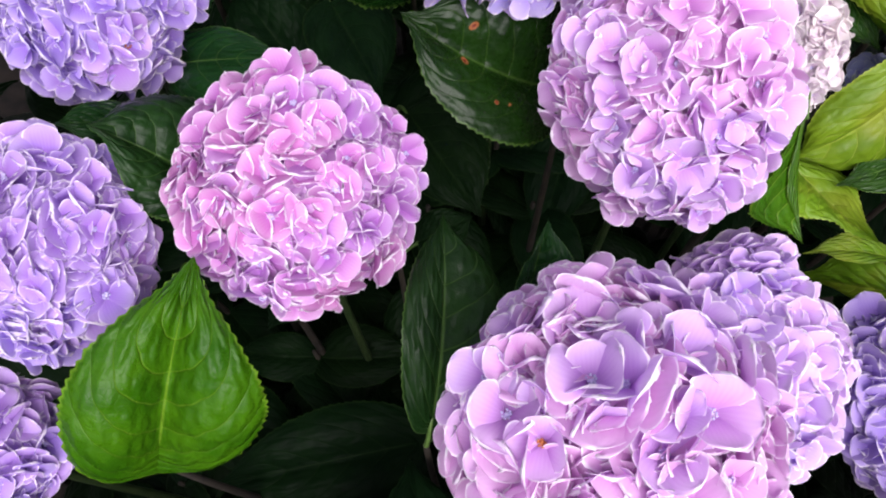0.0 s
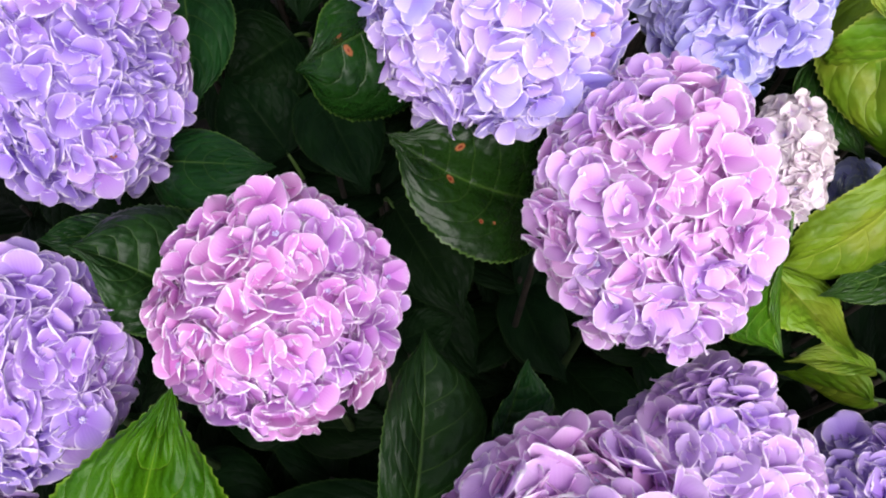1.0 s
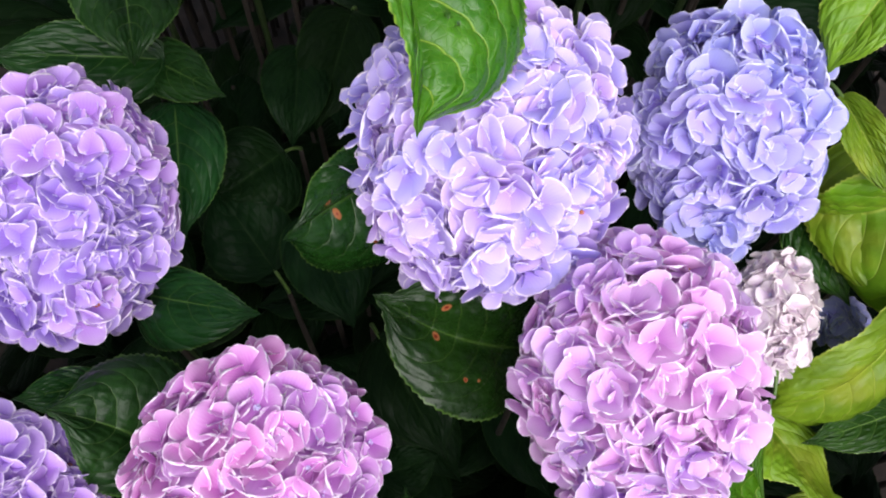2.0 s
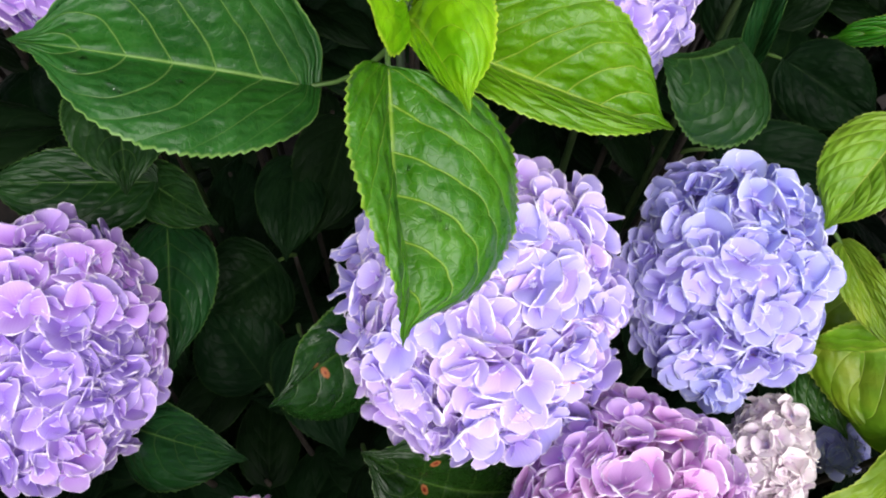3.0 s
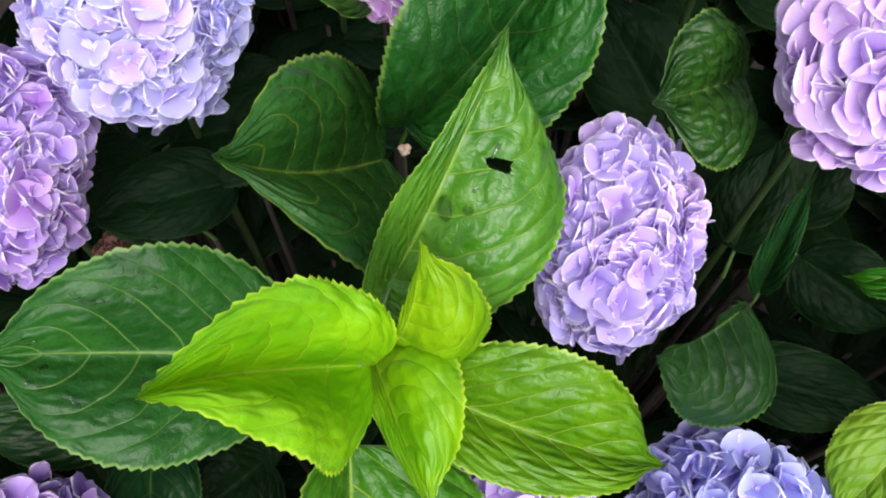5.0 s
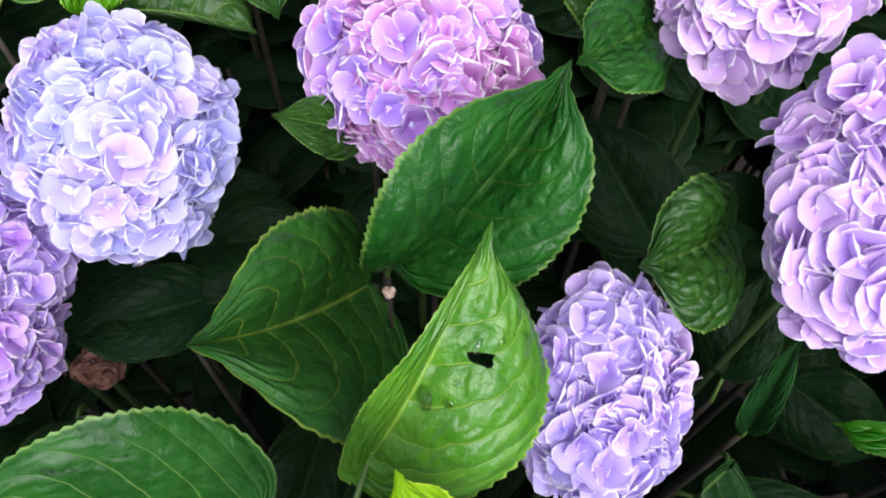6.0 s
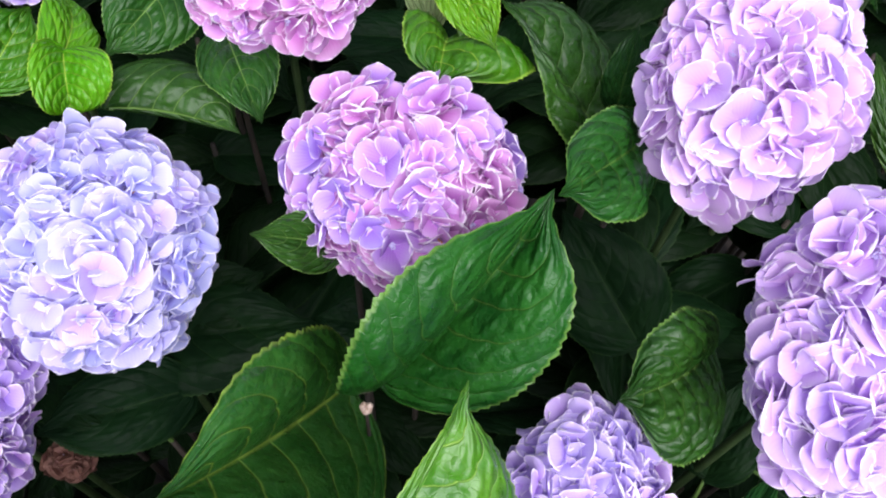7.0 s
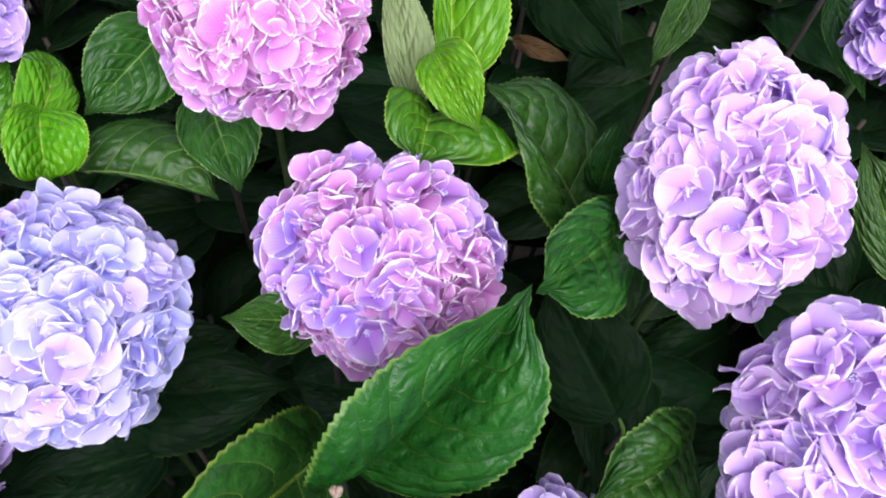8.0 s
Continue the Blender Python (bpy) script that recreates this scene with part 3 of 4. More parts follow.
flower_head("sunlit lilac mophead with wide florets", "lilac", (0.244, 0.974, 1.172), (-0.32, -0.6, 0.73), (0.076, 0.092, 0.067), floret=0.0205, gap=1.04)
flower_head("long mauve mophead with large drooping florets", "lilac", (0.305, 0.811, 1.138), (-0.45, -0.47, 0.76), (0.064, 0.101, 0.064), floret=0.0210, gap=1.04)
flower_head("violet mophead at the far side of the shrub", "violet", (0.37, 1.132, 1.189), (-0.44, -0.71, 0.55), (0.041, 0.052, 0.037))
flower_head("small withered brown flower cluster low among the stems", "withered", (-0.248, 0.752, 0.841), (0.42, -0.23, 0.88), (0.024, 0.018, 0.017), floret=0.008)
flower_head("small purple mophead behind young leaves", "violet", (-0.326, 1.068, 1.107), (0.55, -0.56, 0.62), (0.029, 0.022, 0.02))

# ---- leaves between them ----
young_shoot = leafy_shoot("young yellow-green shoot with paired serrated leaves", (0.024, 0.608, 1.047), [
    dict(base=(-0.053, 0.624, 0.972), tip=(-0.214, 0.581, 1.046), normal=(0.17, -0.42, 0.89), wl=0.0747, wr=0.0803, fl=32, fr=29, curl=-4, twist=13, arch=-0.023, bend=-0.013, lobe=0.10, taper=0.77, kind="mature"),
    dict(base=(0.028, 0.582, 1.102), tip=(-0.026, 0.52, 1.233), normal=(0.7, -0.13, 0.7), wl=0.0558, wr=0.0618, fl=41, fr=69, curl=-12, twist=-45, arch=-0.138, bend=-0.018, lobe=0.02, taper=1.01, kind="young", bulge=0.12),
    dict(base=(0.025, 0.544, 1.091), tip=(0.046, 0.406, 1.043), normal=(0.35, -0.57, 0.74), wl=0.0847, wr=0.0576, fl=8, fr=68, curl=-20, twist=30, arch=-0.010, bend=-0.005, lobe=0.00, taper=0.62, kind="fresh", quilt=0.003),
    dict(base=(0.065, 0.581, 1.068), tip=(0.196, 0.562, 1.035), normal=(0.49, -0.51, 0.71), wl=0.0571, wr=0.0365, fl=40, fr=55, curl=-15, twist=21, arch=0.052, bend=-0.027, lobe=0.09, taper=0.91, kind="spring", quilt=0.003),
    dict(base=(0.03, 0.592, 1.08), tip=(0.07, 0.513, 1.097), normal=(-0.29, -0.05, 0.95), wl=0.0441, wr=0.0102, fl=30, fr=30, curl=-28, twist=4, arch=0.105, bend=0.021, lobe=0.00, taper=1.00, kind="young", bulge=0.12),
    dict(base=(0.033, 0.595, 1.084), tip=(0.054, 0.614, 1.182), normal=(0.25, -0.84, 0.48), wl=0.0060, wr=0.0468, fl=51, fr=15, curl=-26, twist=-2, arch=0.080, bend=-0.046, lobe=0.00, taper=1.00, kind="young", bulge=0.12),
    dict(base=(0.034, 0.647, 1.075), tip=(0.085, 0.743, 1.179), normal=(0.03, -0.56, 0.83), wl=0.0272, wr=0.0746, fl=57, fr=10, curl=-19, twist=-69, arch=0.099, bend=-0.017, lobe=0.26, taper=0.76, kind="sheen", quilt=0.003, hole=(-0.3, 0.575, 0.11, 0.022)),
])
lone_leaf("large glossy bright green heart-shaped leaf", base=(-0.146, 0.105, 0.76), tip=(-0.107, 0.205, 0.857), normal=(0.24, -0.79, 0.57), wl=0.0704, wr=0.0736, fl=51, fr=41, curl=-40, twist=21, arch=0.091, bend=0.017, lobe=0.24, taper=1.24, kind="green")
lone_leaf("dark green serrated leaf beside a purple mophead", base=(-0.123, 0.283, 0.806), tip=(-0.188, 0.293, 0.871), normal=(0.8, -0.2, 0.56), wl=0.0437, wr=0.0618, fl=21, fr=10, curl=-24, twist=-28, arch=-0.037, bend=-0.043, lobe=0.21, taper=1.02, kind="shade_tinted")
lone_leaf("dark leaf lying low in shade", base=(0.014, 0.167, 0.429), tip=(-0.208, 0.116, 0.431), normal=(0.05, -0.17, 0.98), wl=0.0628, wr=0.06, fl=10, fr=15, kind="shade", arch=0.04)
lone_leaf("dark upright leaf with pale midrib", base=(0.042, 0.134, 0.735), tip=(0.047, 0.275, 0.784), normal=(0.28, -0.6, 0.75), wl=0.0329, wr=0.1035, fl=34, fr=-22, curl=-30, twist=23, arch=0.147, bend=0.015, lobe=0.13, taper=0.80, kind="shade_tinted")
lone_leaf("small folded leaf between mopheads", base=(0.105, 0.196, 0.809), tip=(0.116, 0.232, 0.86), normal=(0.13, -0.84, 0.53), wl=0.0182, wr=0.0298, fl=55, fr=17, curl=-14, twist=0, arch=0.033, bend=0.011, lobe=0.13, taper=1.08, kind="shade_tinted")
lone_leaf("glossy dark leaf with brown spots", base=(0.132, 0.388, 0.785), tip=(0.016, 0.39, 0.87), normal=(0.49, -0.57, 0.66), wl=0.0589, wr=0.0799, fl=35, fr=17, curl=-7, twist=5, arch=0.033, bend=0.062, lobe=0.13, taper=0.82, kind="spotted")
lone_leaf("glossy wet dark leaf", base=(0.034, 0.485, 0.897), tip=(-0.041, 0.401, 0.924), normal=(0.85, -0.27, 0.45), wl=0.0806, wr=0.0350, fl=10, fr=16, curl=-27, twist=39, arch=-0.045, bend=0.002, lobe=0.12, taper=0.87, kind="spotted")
lone_leaf("dark leaf under a spotted leaf", base=(0.014, 0.411, 0.709), tip=(0.079, 0.311, 0.703), normal=(-0.11, -0.14, 0.98), wl=0.0482, wr=0.0381, fl=15, fr=15, kind="shade", arch=0.05)
lone_leaf("small dark leaf in deep shade", base=(0.026, 0.3, 0.678), tip=(0.072, 0.317, 0.695), normal=(-0.17, -0.4, 0.9), wl=0.0202, wr=0.0253, fl=15, fr=15, kind="shade", arch=0.05)
lone_leaf("dark leaf hanging in shade", base=(-0.062, 0.515, 0.738), tip=(-0.009, 0.411, 0.74), normal=(-0.09, -0.03, 1), wl=0.0441, wr=0.0389, fl=15, fr=15, kind="shade", arch=0.05)
lone_leaf("green leaf with short tip in shade", base=(-0.214, 0.628, 0.82), tip=(-0.128, 0.574, 0.84), normal=(-0.39, -0.3, 0.87), wl=0.0251, wr=0.0276, fl=15, fr=15, kind="shade_tinted", arch=0.05)
lone_leaf("mid green leaf above a mophead", base=(-0.239, 0.692, 0.863), tip=(-0.201, 0.582, 0.863), normal=(0.21, 0.07, 0.98), wl=0.0467, wr=0.0467, fl=15, fr=15, kind="shade_tinted", arch=0.05)
lone_leaf("dark green leaf with pale midrib in shade", base=(-0.198, 0.614, 0.835), tip=(-0.323, 0.577, 0.871), normal=(0.36, -0.42, 0.83), wl=0.0455, wr=0.0311, fl=15, fr=15, kind="shade_tinted", arch=0.05)
lone_leaf("dark leaf behind a pink mophead", base=(-0.189, 0.418, 0.772), tip=(-0.071, 0.388, 0.821), normal=(-0.43, -0.35, 0.83), wl=0.0277, wr=0.0415, fl=15, fr=15, kind="shade_tinted", arch=0.05)
lone_leaf("small dark leaf under a serrated leaf", base=(-0.179, 0.324, 0.827), tip=(-0.218, 0.301, 0.859), normal=(0.68, -0.18, 0.71), wl=0.0181, wr=0.016, fl=15, fr=15, kind="shade_tinted", arch=0.05)
lone_leaf("dark leaf in shade beside a purple mophead", base=(-0.189, 0.592, 0.797), tip=(-0.156, 0.459, 0.787), normal=(0.28, 0, 0.96), wl=0.0419, wr=0.037, fl=15, fr=15, kind="shade_tinted", arch=0.06)
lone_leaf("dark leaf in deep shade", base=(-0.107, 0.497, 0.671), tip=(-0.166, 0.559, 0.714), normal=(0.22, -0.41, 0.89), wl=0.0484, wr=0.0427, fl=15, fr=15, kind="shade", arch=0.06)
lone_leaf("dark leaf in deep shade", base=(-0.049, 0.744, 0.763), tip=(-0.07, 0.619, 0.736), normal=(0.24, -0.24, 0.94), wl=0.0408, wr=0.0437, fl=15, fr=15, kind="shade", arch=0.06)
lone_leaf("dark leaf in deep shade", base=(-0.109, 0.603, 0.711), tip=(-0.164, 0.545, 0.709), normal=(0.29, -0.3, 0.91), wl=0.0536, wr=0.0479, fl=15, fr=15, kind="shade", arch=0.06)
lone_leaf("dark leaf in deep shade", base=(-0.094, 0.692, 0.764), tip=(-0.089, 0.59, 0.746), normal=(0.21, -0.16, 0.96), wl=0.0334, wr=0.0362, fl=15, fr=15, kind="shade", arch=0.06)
lone_leaf("large yellow-green leaf at the shrub's edge", base=(0.453, 0.434, 0.782), tip=(0.353, 0.372, 0.706), normal=(0.56, -0.37, 0.74), wl=0.0758, wr=0.0448, fl=3, fr=23, curl=-33, twist=1, arch=0.132, bend=0.022, lobe=0.28, taper=0.51, kind="yellowing")
lone_leaf("grey-green folded leaf below a mophead", base=(0.331, 0.362, 0.788), tip=(0.344, 0.284, 0.716), normal=(-0.62, -0.6, 0.51), wl=0.0225, wr=0.1069, fl=81, fr=83, curl=10, twist=-21, arch=-0.065, bend=-0.065, lobe=0.10, taper=1.03, kind="fresh")
lone_leaf("yellow-green leaf with dark margin", base=(0.356, 0.374, 0.695), tip=(0.404, 0.283, 0.72), normal=(0.05, 0.1, 0.99), wl=0.0296, wr=0.0679, fl=16, fr=26, curl=-5, twist=-17, arch=-0.140, bend=0.107, lobe=0.00, taper=1.70, kind="yellowing")
lone_leaf("pale glossy leaf low at the edge", base=(0.488, 0.384, 0.7), tip=(0.387, 0.345, 0.705), normal=(0.16, -0.28, 0.95), wl=0.0253, wr=0.0253, fl=15, fr=15, kind="mature", arch=0.05)
lone_leaf("narrow yellow leaf pointing out of the shrub", base=(0.448, 0.27, 0.646), tip=(0.395, 0.312, 0.582), normal=(0.12, -0.77, 0.62), wl=0.0249, wr=0.0370, fl=7, fr=0, curl=-32, twist=33, arch=0.008, bend=0.004, lobe=0.05, taper=1.62, kind="yellowing")
lone_leaf("narrow yellow leaf curving downwards", base=(0.438, 0.293, 0.671), tip=(0.363, 0.294, 0.674), normal=(-0.02, 0.09, 1), wl=0.0152, wr=0.0167, fl=27, fr=21, curl=-9, twist=-6, arch=0.078, bend=-0.019, lobe=0.11, taper=1.14, kind="yellowing")
lone_leaf("large yellow-green drooping leaf", base=(0.453, 0.589, 0.815), tip=(0.452, 0.447, 0.763), normal=(-0.51, -0.3, 0.81), wl=0.036, wr=0.0705, fl=25, fr=20, kind="yellowing", arch=0.08)
lone_leaf("dark green leaf behind a blue mophead", base=(0.394, 0.55, 0.761), tip=(0.434, 0.464, 0.739), normal=(-0.45, -0.41, 0.79), wl=0.021, wr=0.0315, fl=15, fr=15, kind="mature", arch=0.05)
lone_leaf("pale yellow-green leaf hanging over the edge", base=(0.375, 0.617, 0.986), tip=(0.334, 0.56, 0.935), normal=(-0.44, -0.4, 0.8), wl=0.0278, wr=0.0357, fl=15, fr=15, kind="yellowing", arch=0.1)
lone_leaf("yellow-green leaf curling downward", base=(0.373, 0.574, 0.89), tip=(0.417, 0.498, 0.862), normal=(-0.39, -0.51, 0.77), wl=0.0184, wr=0.0184, fl=30, fr=30, kind="yellowing", arch=0.06)
lone_leaf("broad yellow-green leaf low at the edge", base=(0.459, 0.526, 0.844), tip=(0.397, 0.548, 0.762), normal=(0.08, -0.77, 0.64), wl=0.0938, wr=0.0600, fl=37, fr=22, curl=-0, twist=11, arch=0.137, bend=0.013, lobe=0.14, taper=1.01, kind="yellowing")
lone_leaf("curled dark leaf with pale rim", base=(0.266, 0.687, 0.98), tip=(0.196, 0.632, 1.022), normal=(0.65, -0.38, 0.65), wl=0.0692, wr=0.0100, fl=26, fr=43, curl=-13, twist=54, arch=-0.017, bend=0.046, lobe=0.12, taper=0.99, kind="shade_tinted")
lone_leaf("glossy crinkled dark leaf", base=(0.307, 0.697, 0.835), tip=(0.449, 0.672, 0.836), normal=(-0.09, -0.51, 0.86), wl=0.0374, wr=0.0355, fl=12, fr=20, kind="shade", arch=0.06, quilt=0.003)
lone_leaf("narrow green leaf seen edge-on", base=(0.314, 0.744, 0.903), tip=(0.308, 0.774, 1.034), normal=(-0.47, -0.87, 0.18), wl=0.0158, wr=0.0158, fl=45, fr=45, kind="shade_tinted", arch=0.04)
lone_leaf("dark crinkled leaf in shade", base=(0.37, 0.847, 0.851), tip=(0.396, 0.913, 0.905), normal=(-0.33, -0.52, 0.79), wl=0.0458, wr=0.0404, fl=15, fr=15, kind="shade", arch=0.05)
lone_leaf("slender yellow-green leaf reaching out of the shade", base=(0.476, 0.746, 0.962), tip=(0.365, 0.746, 0.936), normal=(-0.23, -0.58, 0.78), wl=0.0310, wr=0.0225, fl=60, fr=52, curl=8, twist=7, arch=0.138, bend=-0.003, lobe=0.12, taper=0.35, kind="fresh")
lone_leaf("dark leaf low in shade at the edge", base=(0.389, 0.816, 0.829), tip=(0.48, 0.763, 0.81), normal=(-0.2, -0.63, 0.75), wl=0.0431, wr=0.0431, fl=15, fr=15, kind="shade", arch=0.05, quilt=0.003)
lone_leaf("deep green serrated leaf with a pale pointed tip", base=(-0.008, 0.821, 0.929), tip=(-0.061, 0.671, 1.146), normal=(0.2, -0.45, 0.87), wl=0.0977, wr=0.0809, fl=35, fr=32, curl=-4, twist=0, arch=-0.038, bend=0.03, lobe=0.02, taper=0.52, kind="lush", bulge=0.08)
lone_leaf("large folded dark green leaf with a long tip", base=(0.026, 0.818, 1), tip=(0.127, 0.893, 1.143), normal=(-0.01, -0.77, 0.63), wl=0.1311, wr=0.0746, fl=82, fr=39, curl=-22, twist=20, arch=-0.017, bend=-0.063, lobe=0.09, taper=0.64, kind="ribbed", quilt=0.003)
lone_leaf("small rounded leaf with golden rim", base=(0.191, 0.968, 1.108), tip=(0.129, 0.884, 1.148), normal=(0.66, -0.04, 0.75), wl=0.0424, wr=0.0364, fl=16, fr=30, curl=-16, twist=-14, arch=0.031, bend=-0.000, lobe=0.36, taper=0.66, kind="ribbed")
lone_leaf("serrated curved leaf beside a mauve mophead", base=(0.244, 0.826, 1.057), tip=(0.183, 0.781, 1.081), normal=(0.69, -0.14, 0.71), wl=0.0562, wr=0.0538, fl=22, fr=42, curl=-23, twist=-1, arch=0.085, bend=0.014, lobe=0.42, taper=0.57, kind="ribbed", quilt=0.003)
lone_leaf("large dark leaf with pale midrib in shade", base=(0.244, 0.916, 0.896), tip=(0.159, 1, 0.968), normal=(-0.03, -0.66, 0.75), wl=0.052, wr=0.0522, fl=12, fr=15, kind="shade", arch=0.05)
lone_leaf("dark leaf tip under a pink and violet mophead", base=(-0.016, 0.884, 1.055), tip=(-0.067, 0.854, 1.104), normal=(0.75, -0.32, 0.58), wl=0.0242, wr=0.0222, fl=20, fr=20, kind="mature", arch=0.04)
lone_leaf("dark green leaf under a pink mophead", base=(-0.142, 1.055, 1.078), tip=(-0.092, 0.971, 1.072), normal=(-0.04, -0.1, 0.99), wl=0.0343, wr=0.032, fl=15, fr=15, kind="mature", arch=0.05)
lone_leaf("folded dark leaf lying flat", base=(-0.216, 0.973, 1.065), tip=(-0.114, 0.976, 1.049), normal=(0.21, -0.65, 0.73), wl=0.0703, wr=0.0159, fl=-10, fr=-45, curl=-47, twist=17, arch=-0.044, bend=0.055, lobe=0.13, taper=0.76, kind="mature")
leafy_shoot("bright green rounded shoot tip", (-0.255, 1.003, 1.079), [
    dict(base=(-0.251, 0.997, 1.093), tip=(-0.296, 1.078, 1.074), normal=(0.76, -0.39, 0.52), wl=0.0270, wr=0.0228, fl=16, fr=27, curl=-21, twist=-2, arch=0.126, bend=-0.039, lobe=0.31, taper=0.99, kind="spring"),
    dict(base=(-0.245, 0.991, 1.102), tip=(-0.236, 0.956, 1.069), normal=(0.32, -0.09, 0.94), wl=0.0389, wr=0.0328, fl=36, fr=43, curl=-1, twist=-6, arch=0.173, bend=-0.027, lobe=0.12, taper=0.80, kind="spring"),
])
lone_leaf("pale green leaf beside a young shoot", base=(-0.322, 0.984, 1.062), tip=(-0.302, 1.051, 1.086), normal=(0.56, -0.43, 0.71), wl=0.0364, wr=0.0318, fl=15, fr=15, kind="fresh", arch=0.06)
lone_leaf("dark green leaf behind a young shoot", base=(-0.196, 1.106, 1.087), tip=(-0.236, 1.024, 1.067), normal=(0.51, -0.43, 0.75), wl=0.04, wr=0.0376, fl=15, fr=15, kind="mature", arch=0.06)
leafy_shoot("fresh green curled shoot below a pink mophead", (0.055, 1.019, 1.135), [
    dict(base=(0.054, 1.07, 1.122), tip=(0.032, 1.184, 1.173), normal=(0.09, -0.54, 0.84), wl=0.0172, wr=0.0479, fl=41, fr=33, curl=-9, twist=-3, arch=0.042, bend=0.007, lobe=0.00, taper=0.81, kind="spring"),
    dict(base=(0.04, 1.052, 1.167), tip=(0.08, 1.002, 1.148), normal=(-0.18, -0.46, 0.87), wl=0.0256, wr=0.0213, fl=30, fr=30, kind="spring", arch=0.1),
    dict(base=(0.044, 1.044, 1.11), tip=(0.042, 0.976, 1.132), normal=(0, -0.02, 1), wl=0.0706, wr=0.0353, fl=10, fr=48, curl=-25, twist=-5, arch=0.207, bend=-0.015, lobe=0.55, taper=0.45, kind="fresh"),
    dict(base=(0.025, 1.054, 1.117), tip=(-0.006, 1.126, 1.174), normal=(0.05, -0.6, 0.8), wl=0.0161, wr=0.0253, fl=30, fr=30, kind="underside", arch=0.06),
])
lone_leaf("dark green leaf with a pale pointed tip", base=(0.168, 1.011, 1.064), tip=(0.079, 1.032, 1.167), normal=(0.64, -0.25, 0.73), wl=0.0519, wr=0.0781, fl=33, fr=12, curl=-23, twist=-24, arch=-0.014, bend=-0.044, lobe=0.08, taper=1.16, kind="ribbed")
lone_leaf("dark leaf behind a lilac mophead", base=(0.174, 0.999, 1.107), tip=(0.172, 1.01, 1.181), normal=(-0.21, -0.97, 0.14), wl=0.0162, wr=0.0182, fl=20, fr=20, kind="shade_tinted", arch=0.05)
lone_leaf("dark leaf at the far edge", base=(0.428, 1.005, 1.059), tip=(0.369, 1.073, 1.125), normal=(-0.32, -0.78, 0.53), wl=0.0222, wr=0.0267, fl=15, fr=15, kind="mature", arch=0.05)
lone_leaf("thin dark leaf above a lilac mophead", base=(0.243, 1.211, 1.136), tip=(0.209, 1.127, 1.114), normal=(0.01, -0.25, 0.97), wl=0.0192, wr=0.0144, fl=20, fr=20, kind="mature", arch=0.05)
lone_leaf("dark leaf in the upper shade", base=(0.119, 1.326, 1.04), tip=(0.211, 1.206, 1.034), normal=(-0.48, -0.41, 0.77), wl=0.0427, wr=0.0427, fl=15, fr=15, kind="shade", arch=0.05)
lone_leaf("thin pale leaf by a mophead", base=(0.352, 1.198, 1.151), tip=(0.37, 1.104, 1.136), normal=(-0.59, -0.24, 0.78), wl=0.0141, wr=0.0164, fl=25, fr=25, kind="mature", arch=0.05)
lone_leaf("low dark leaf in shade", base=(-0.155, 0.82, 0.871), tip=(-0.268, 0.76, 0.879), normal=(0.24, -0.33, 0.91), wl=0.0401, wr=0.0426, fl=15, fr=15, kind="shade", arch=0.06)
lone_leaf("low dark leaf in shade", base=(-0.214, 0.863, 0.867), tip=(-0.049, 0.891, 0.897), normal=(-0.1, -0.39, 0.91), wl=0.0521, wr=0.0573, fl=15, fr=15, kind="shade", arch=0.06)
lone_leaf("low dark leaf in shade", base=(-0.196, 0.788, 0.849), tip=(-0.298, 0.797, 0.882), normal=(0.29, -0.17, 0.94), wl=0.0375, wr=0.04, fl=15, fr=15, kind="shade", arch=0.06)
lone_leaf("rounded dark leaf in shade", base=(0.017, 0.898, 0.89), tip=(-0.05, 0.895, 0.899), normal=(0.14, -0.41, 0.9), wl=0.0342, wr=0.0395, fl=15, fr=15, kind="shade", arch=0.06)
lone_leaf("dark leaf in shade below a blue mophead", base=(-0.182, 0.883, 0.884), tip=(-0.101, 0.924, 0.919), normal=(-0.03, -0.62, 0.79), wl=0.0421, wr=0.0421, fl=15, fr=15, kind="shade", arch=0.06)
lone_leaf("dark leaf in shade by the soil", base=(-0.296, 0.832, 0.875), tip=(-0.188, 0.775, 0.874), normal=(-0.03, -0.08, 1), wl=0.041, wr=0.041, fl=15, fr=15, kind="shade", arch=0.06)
lone_leaf("dark leaf in shade near a mauve mophead", base=(0.316, 0.811, 0.857), tip=(0.34, 0.888, 0.916), normal=(-0.39, -0.48, 0.79), wl=0.0355, wr=0.0355, fl=15, fr=15, kind="shade", arch=0.05)
lone_leaf("dry brown leaf caught in the shade", base=(0.102, 1.201, 1.052), tip=(0.155, 1.189, 1.048), normal=(-0.11, -0.72, 0.69), wl=0.0085, wr=0.0096, fl=15, fr=15, kind="dry", arch=0.08, quilt=0.002)
dry_bud("pale dried bud between two dark leaves", (0.02, 0.78, 1.006), 0.0045)

# ---- raindrops ----
shoot_leaves = leaves_of(young_shoot)
water_on(shoot_leaves[0], "clear rain streaks on a dark green leaf", [
    (-0.62, 0.69, 0.0042, 0.0012, 20), (-0.60, 0.655, 0.0045, 0.0011, 15), (-0.58, 0.62, 0.0036, 0.0009, 5), (-0.28, 0.81, 0.0035, 0.0014, -35),
    (-0.38, 0.84, 0.0016, 0.0008, 10), (0.16, 0.78, 0.0034, 0.0012, -50), (0.34, 0.83, 0.0020, 0.0010, 10), (0.36, 0.80, 0.0024, 0.0008, 20),
    (0.46, 0.69, 0.0040, 0.0013, 35), (0.50, 0.66, 0.0018, 0.0009, 20), (-0.70, 0.45, 0.0014, 0.0010, 0), (0.22, 0.45, 0.0022, 0.0006, 5)])
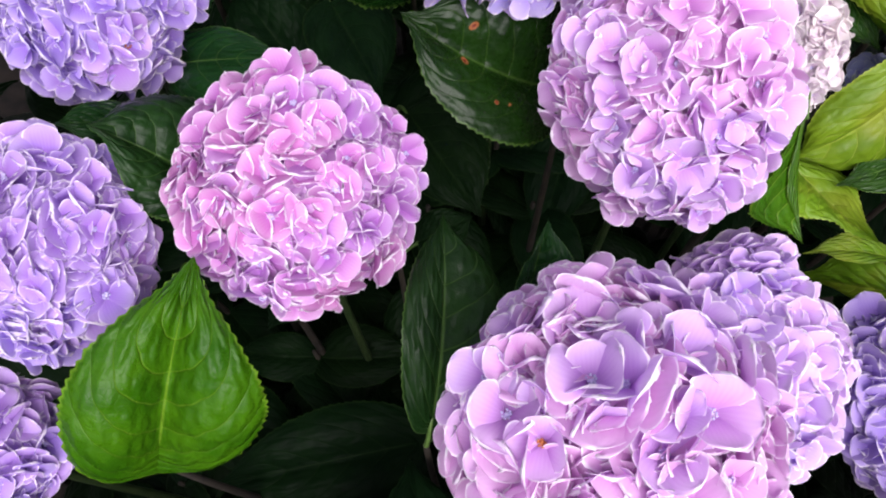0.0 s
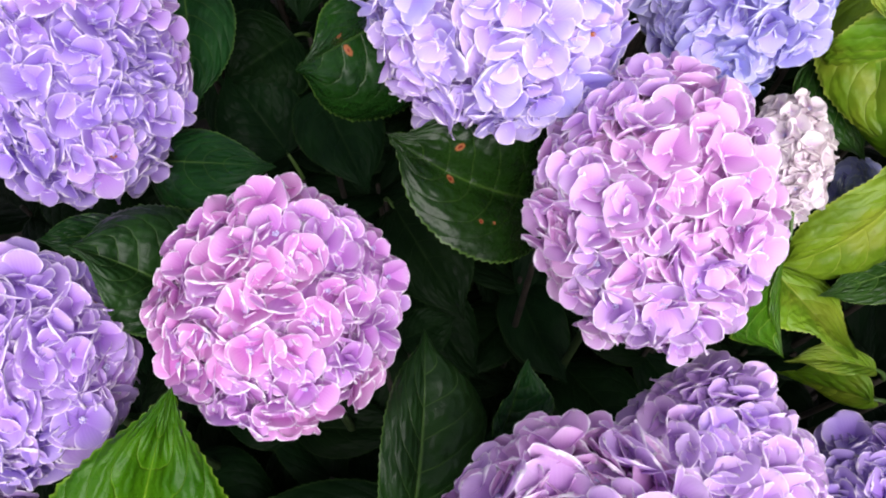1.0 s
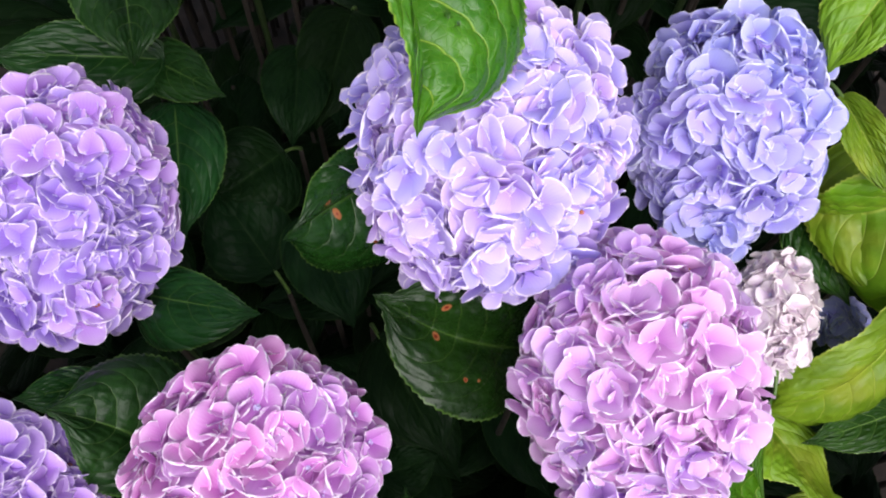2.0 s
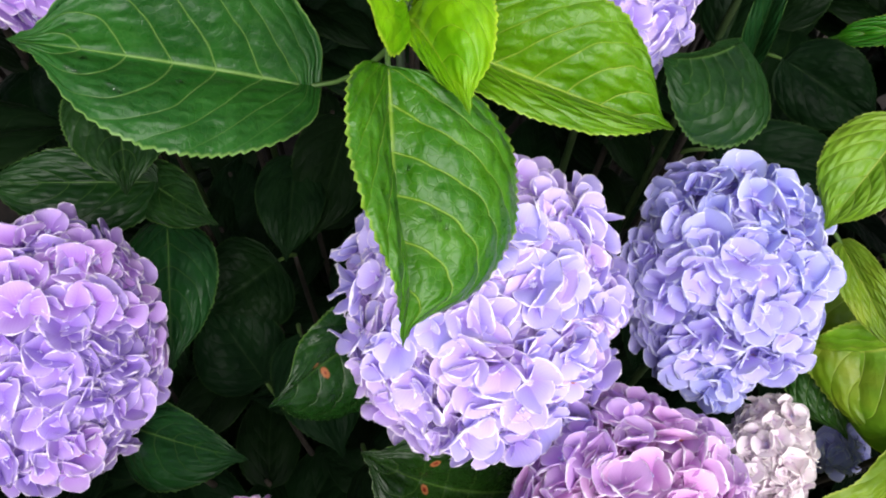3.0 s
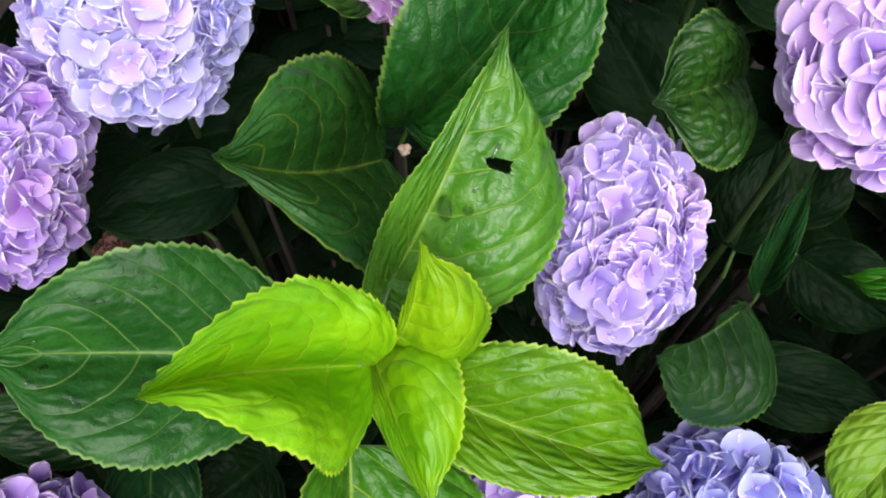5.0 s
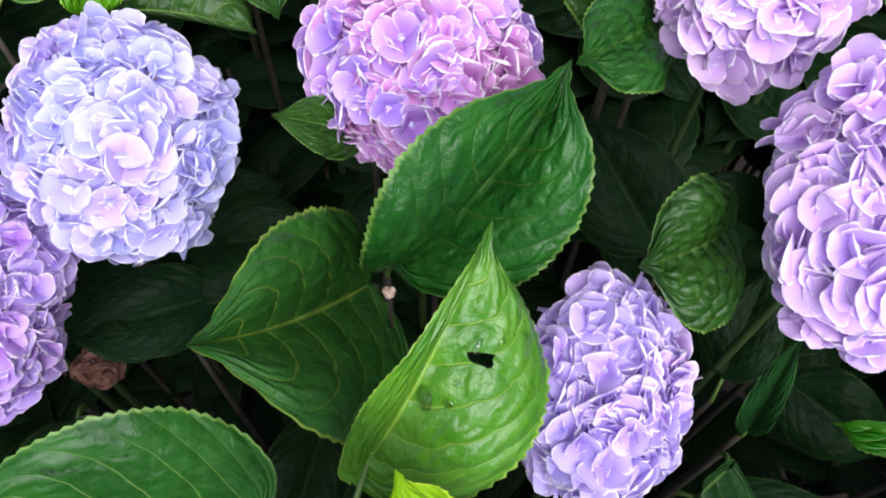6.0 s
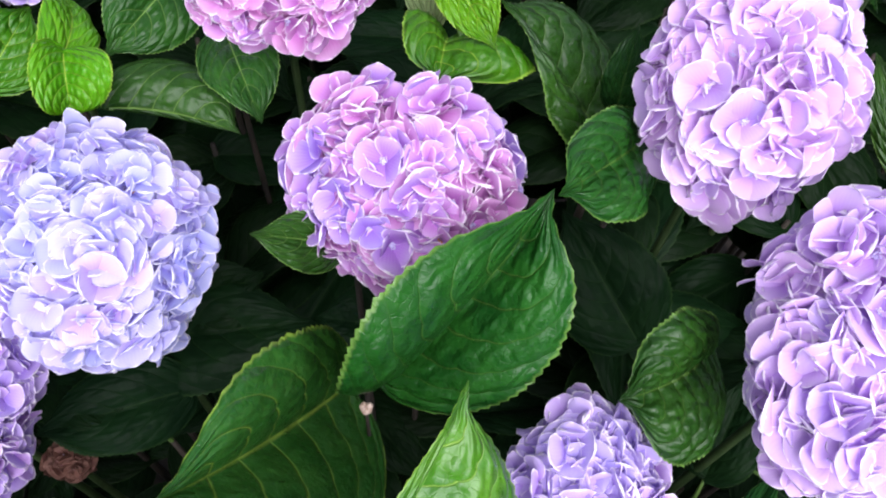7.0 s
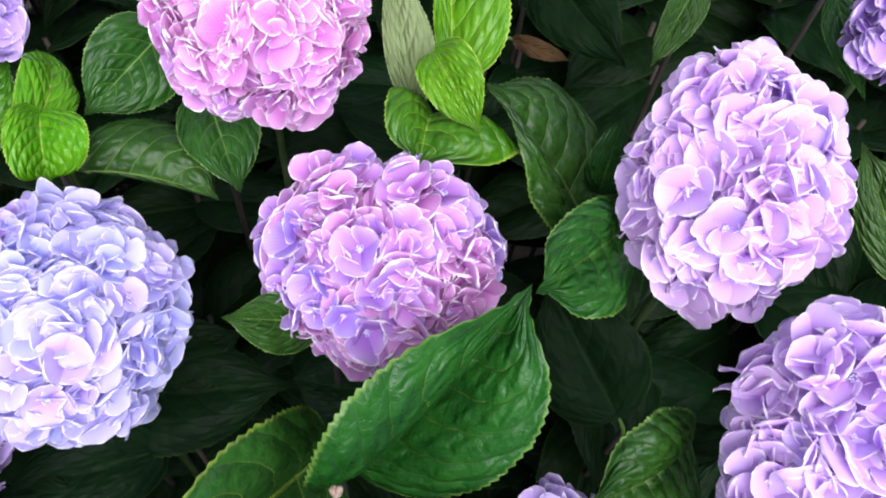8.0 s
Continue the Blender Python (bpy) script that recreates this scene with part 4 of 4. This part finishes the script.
water_on(shoot_leaves[6], "wet patch and drops on a fresh green leaf", [
    (-0.14, 0.36, 0.0062, 0.0038, -40), (-0.24, 0.40, 0.0030, 0.0022, 10), (-0.30, 0.62, 0.0040, 0.0010, 0), (-0.44, 0.66, 0.0026, 0.0009, 15), (-0.22, 0.48, 0.0020, 0.0008, 20)])
water_on(shoot_leaves[2], "small drops on a fresh green leaf", [
    (0.22, 0.56, 0.0034, 0.0018, -20), (0.30, 0.60, 0.0022, 0.0012, 30), (-0.10, 0.70, 0.0016, 0.0008, 0), (0.05, 0.38, 0.0014, 0.0007, 10)])

# ---- leaves deep inside the shrub ----
def canopy(y):
    return 0.87 + 0.37 * (max(-0.1, min(1.25, y)) - 0.25)


# These blades carry the shrub's inner shade in their colour.
DEEP = []
for k in range(7):
    rng = np.random.default_rng(500 + k)
    half = rng.uniform(0.036, 0.048)
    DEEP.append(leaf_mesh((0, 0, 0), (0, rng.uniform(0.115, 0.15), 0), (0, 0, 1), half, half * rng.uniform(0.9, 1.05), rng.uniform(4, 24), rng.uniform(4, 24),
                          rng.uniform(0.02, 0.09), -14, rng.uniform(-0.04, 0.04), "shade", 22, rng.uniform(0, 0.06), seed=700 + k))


def filler_stem(x, y, top, levels, rng, big=1.0):
    """A bare stem with crossed pairs of leaves near its top."""
    shoot = new("leafy_shoot")
    tagged(shoot, "dark green leafy filler stem in and around the hydrangea", "leafy shoot", "inner hydrangea stems")
    node, root = Vector((x, y, top)), root_of(x, y)
    pts = curve_points(node, node + Vector((0, 0, -0.2)), root + Vector((0, 0, 0.3)), root, 8)
    piece("stem", tube_mesh("stem", pts, [0.003 + 0.0004 * q for q in range(9)], WOOD, 6), shoot)
    turn0 = rng.uniform(0, 360)
    for level in range(levels):
        for side in range(2):
            turn = turn0 + level * 90 + side * 180 + rng.uniform(-25, 25)
            z = top - 0.012 - level * 0.085 - rng.uniform(0, 0.02)
            at = pts[0].lerp(pts[3], min(1, (top - z) / max(0.05, (pts[0] - pts[3]).length)))
            ob = new("leaf", DEEP[int(rng.integers(0, 7))])
            ob.parent = shoot
            size = big * rng.uniform(0.8, 1.2)
            ob.matrix_basis = pose(at.x, at.y, z, 0, 0, turn) @ pose(0, 0.004, 0, rng.uniform(-28, 12), rng.uniform(-20, 20), 0) @ Matrix.Diagonal((size, size, size, 1))


rng = np.random.default_rng(77)
for i in range(11):
    for j in range(14):
        x, y = -0.46 + i * 0.11 + rng.uniform(-0.05, 0.05), -0.12 + j * 0.12 + rng.uniform(-0.05, 0.05)
        filler_stem(x, y, canopy(y) - (DEEP_TOP if y < 0.95 else 0.30) - rng.uniform(0, 0.06), 3, rng, 1.0 if y < 0.95 else 1.2)
# the shrub carried on all round, unseen: added, and raised, to block low light
for i in range(13):
    for j in range(17):
        x, y = -0.86 + i * 0.16 + rng.uniform(-0.05, 0.05), -0.62 + j * 0.15 + rng.uniform(-0.05, 0.05)
        if (-0.42 < x < 0.60 and -0.06 < y < 1.42) or ((x - 0.1) / 0.98) ** 2 + ((y - 0.62) / 1.28) ** 2 > 1.15:
            continue
        filler_stem(x, y, canopy(y) + (0.10 if y < 1.0 else 0.0 if y < 1.3 else -0.12) - rng.uniform(0, 0.06), 4, rng, 1.35)
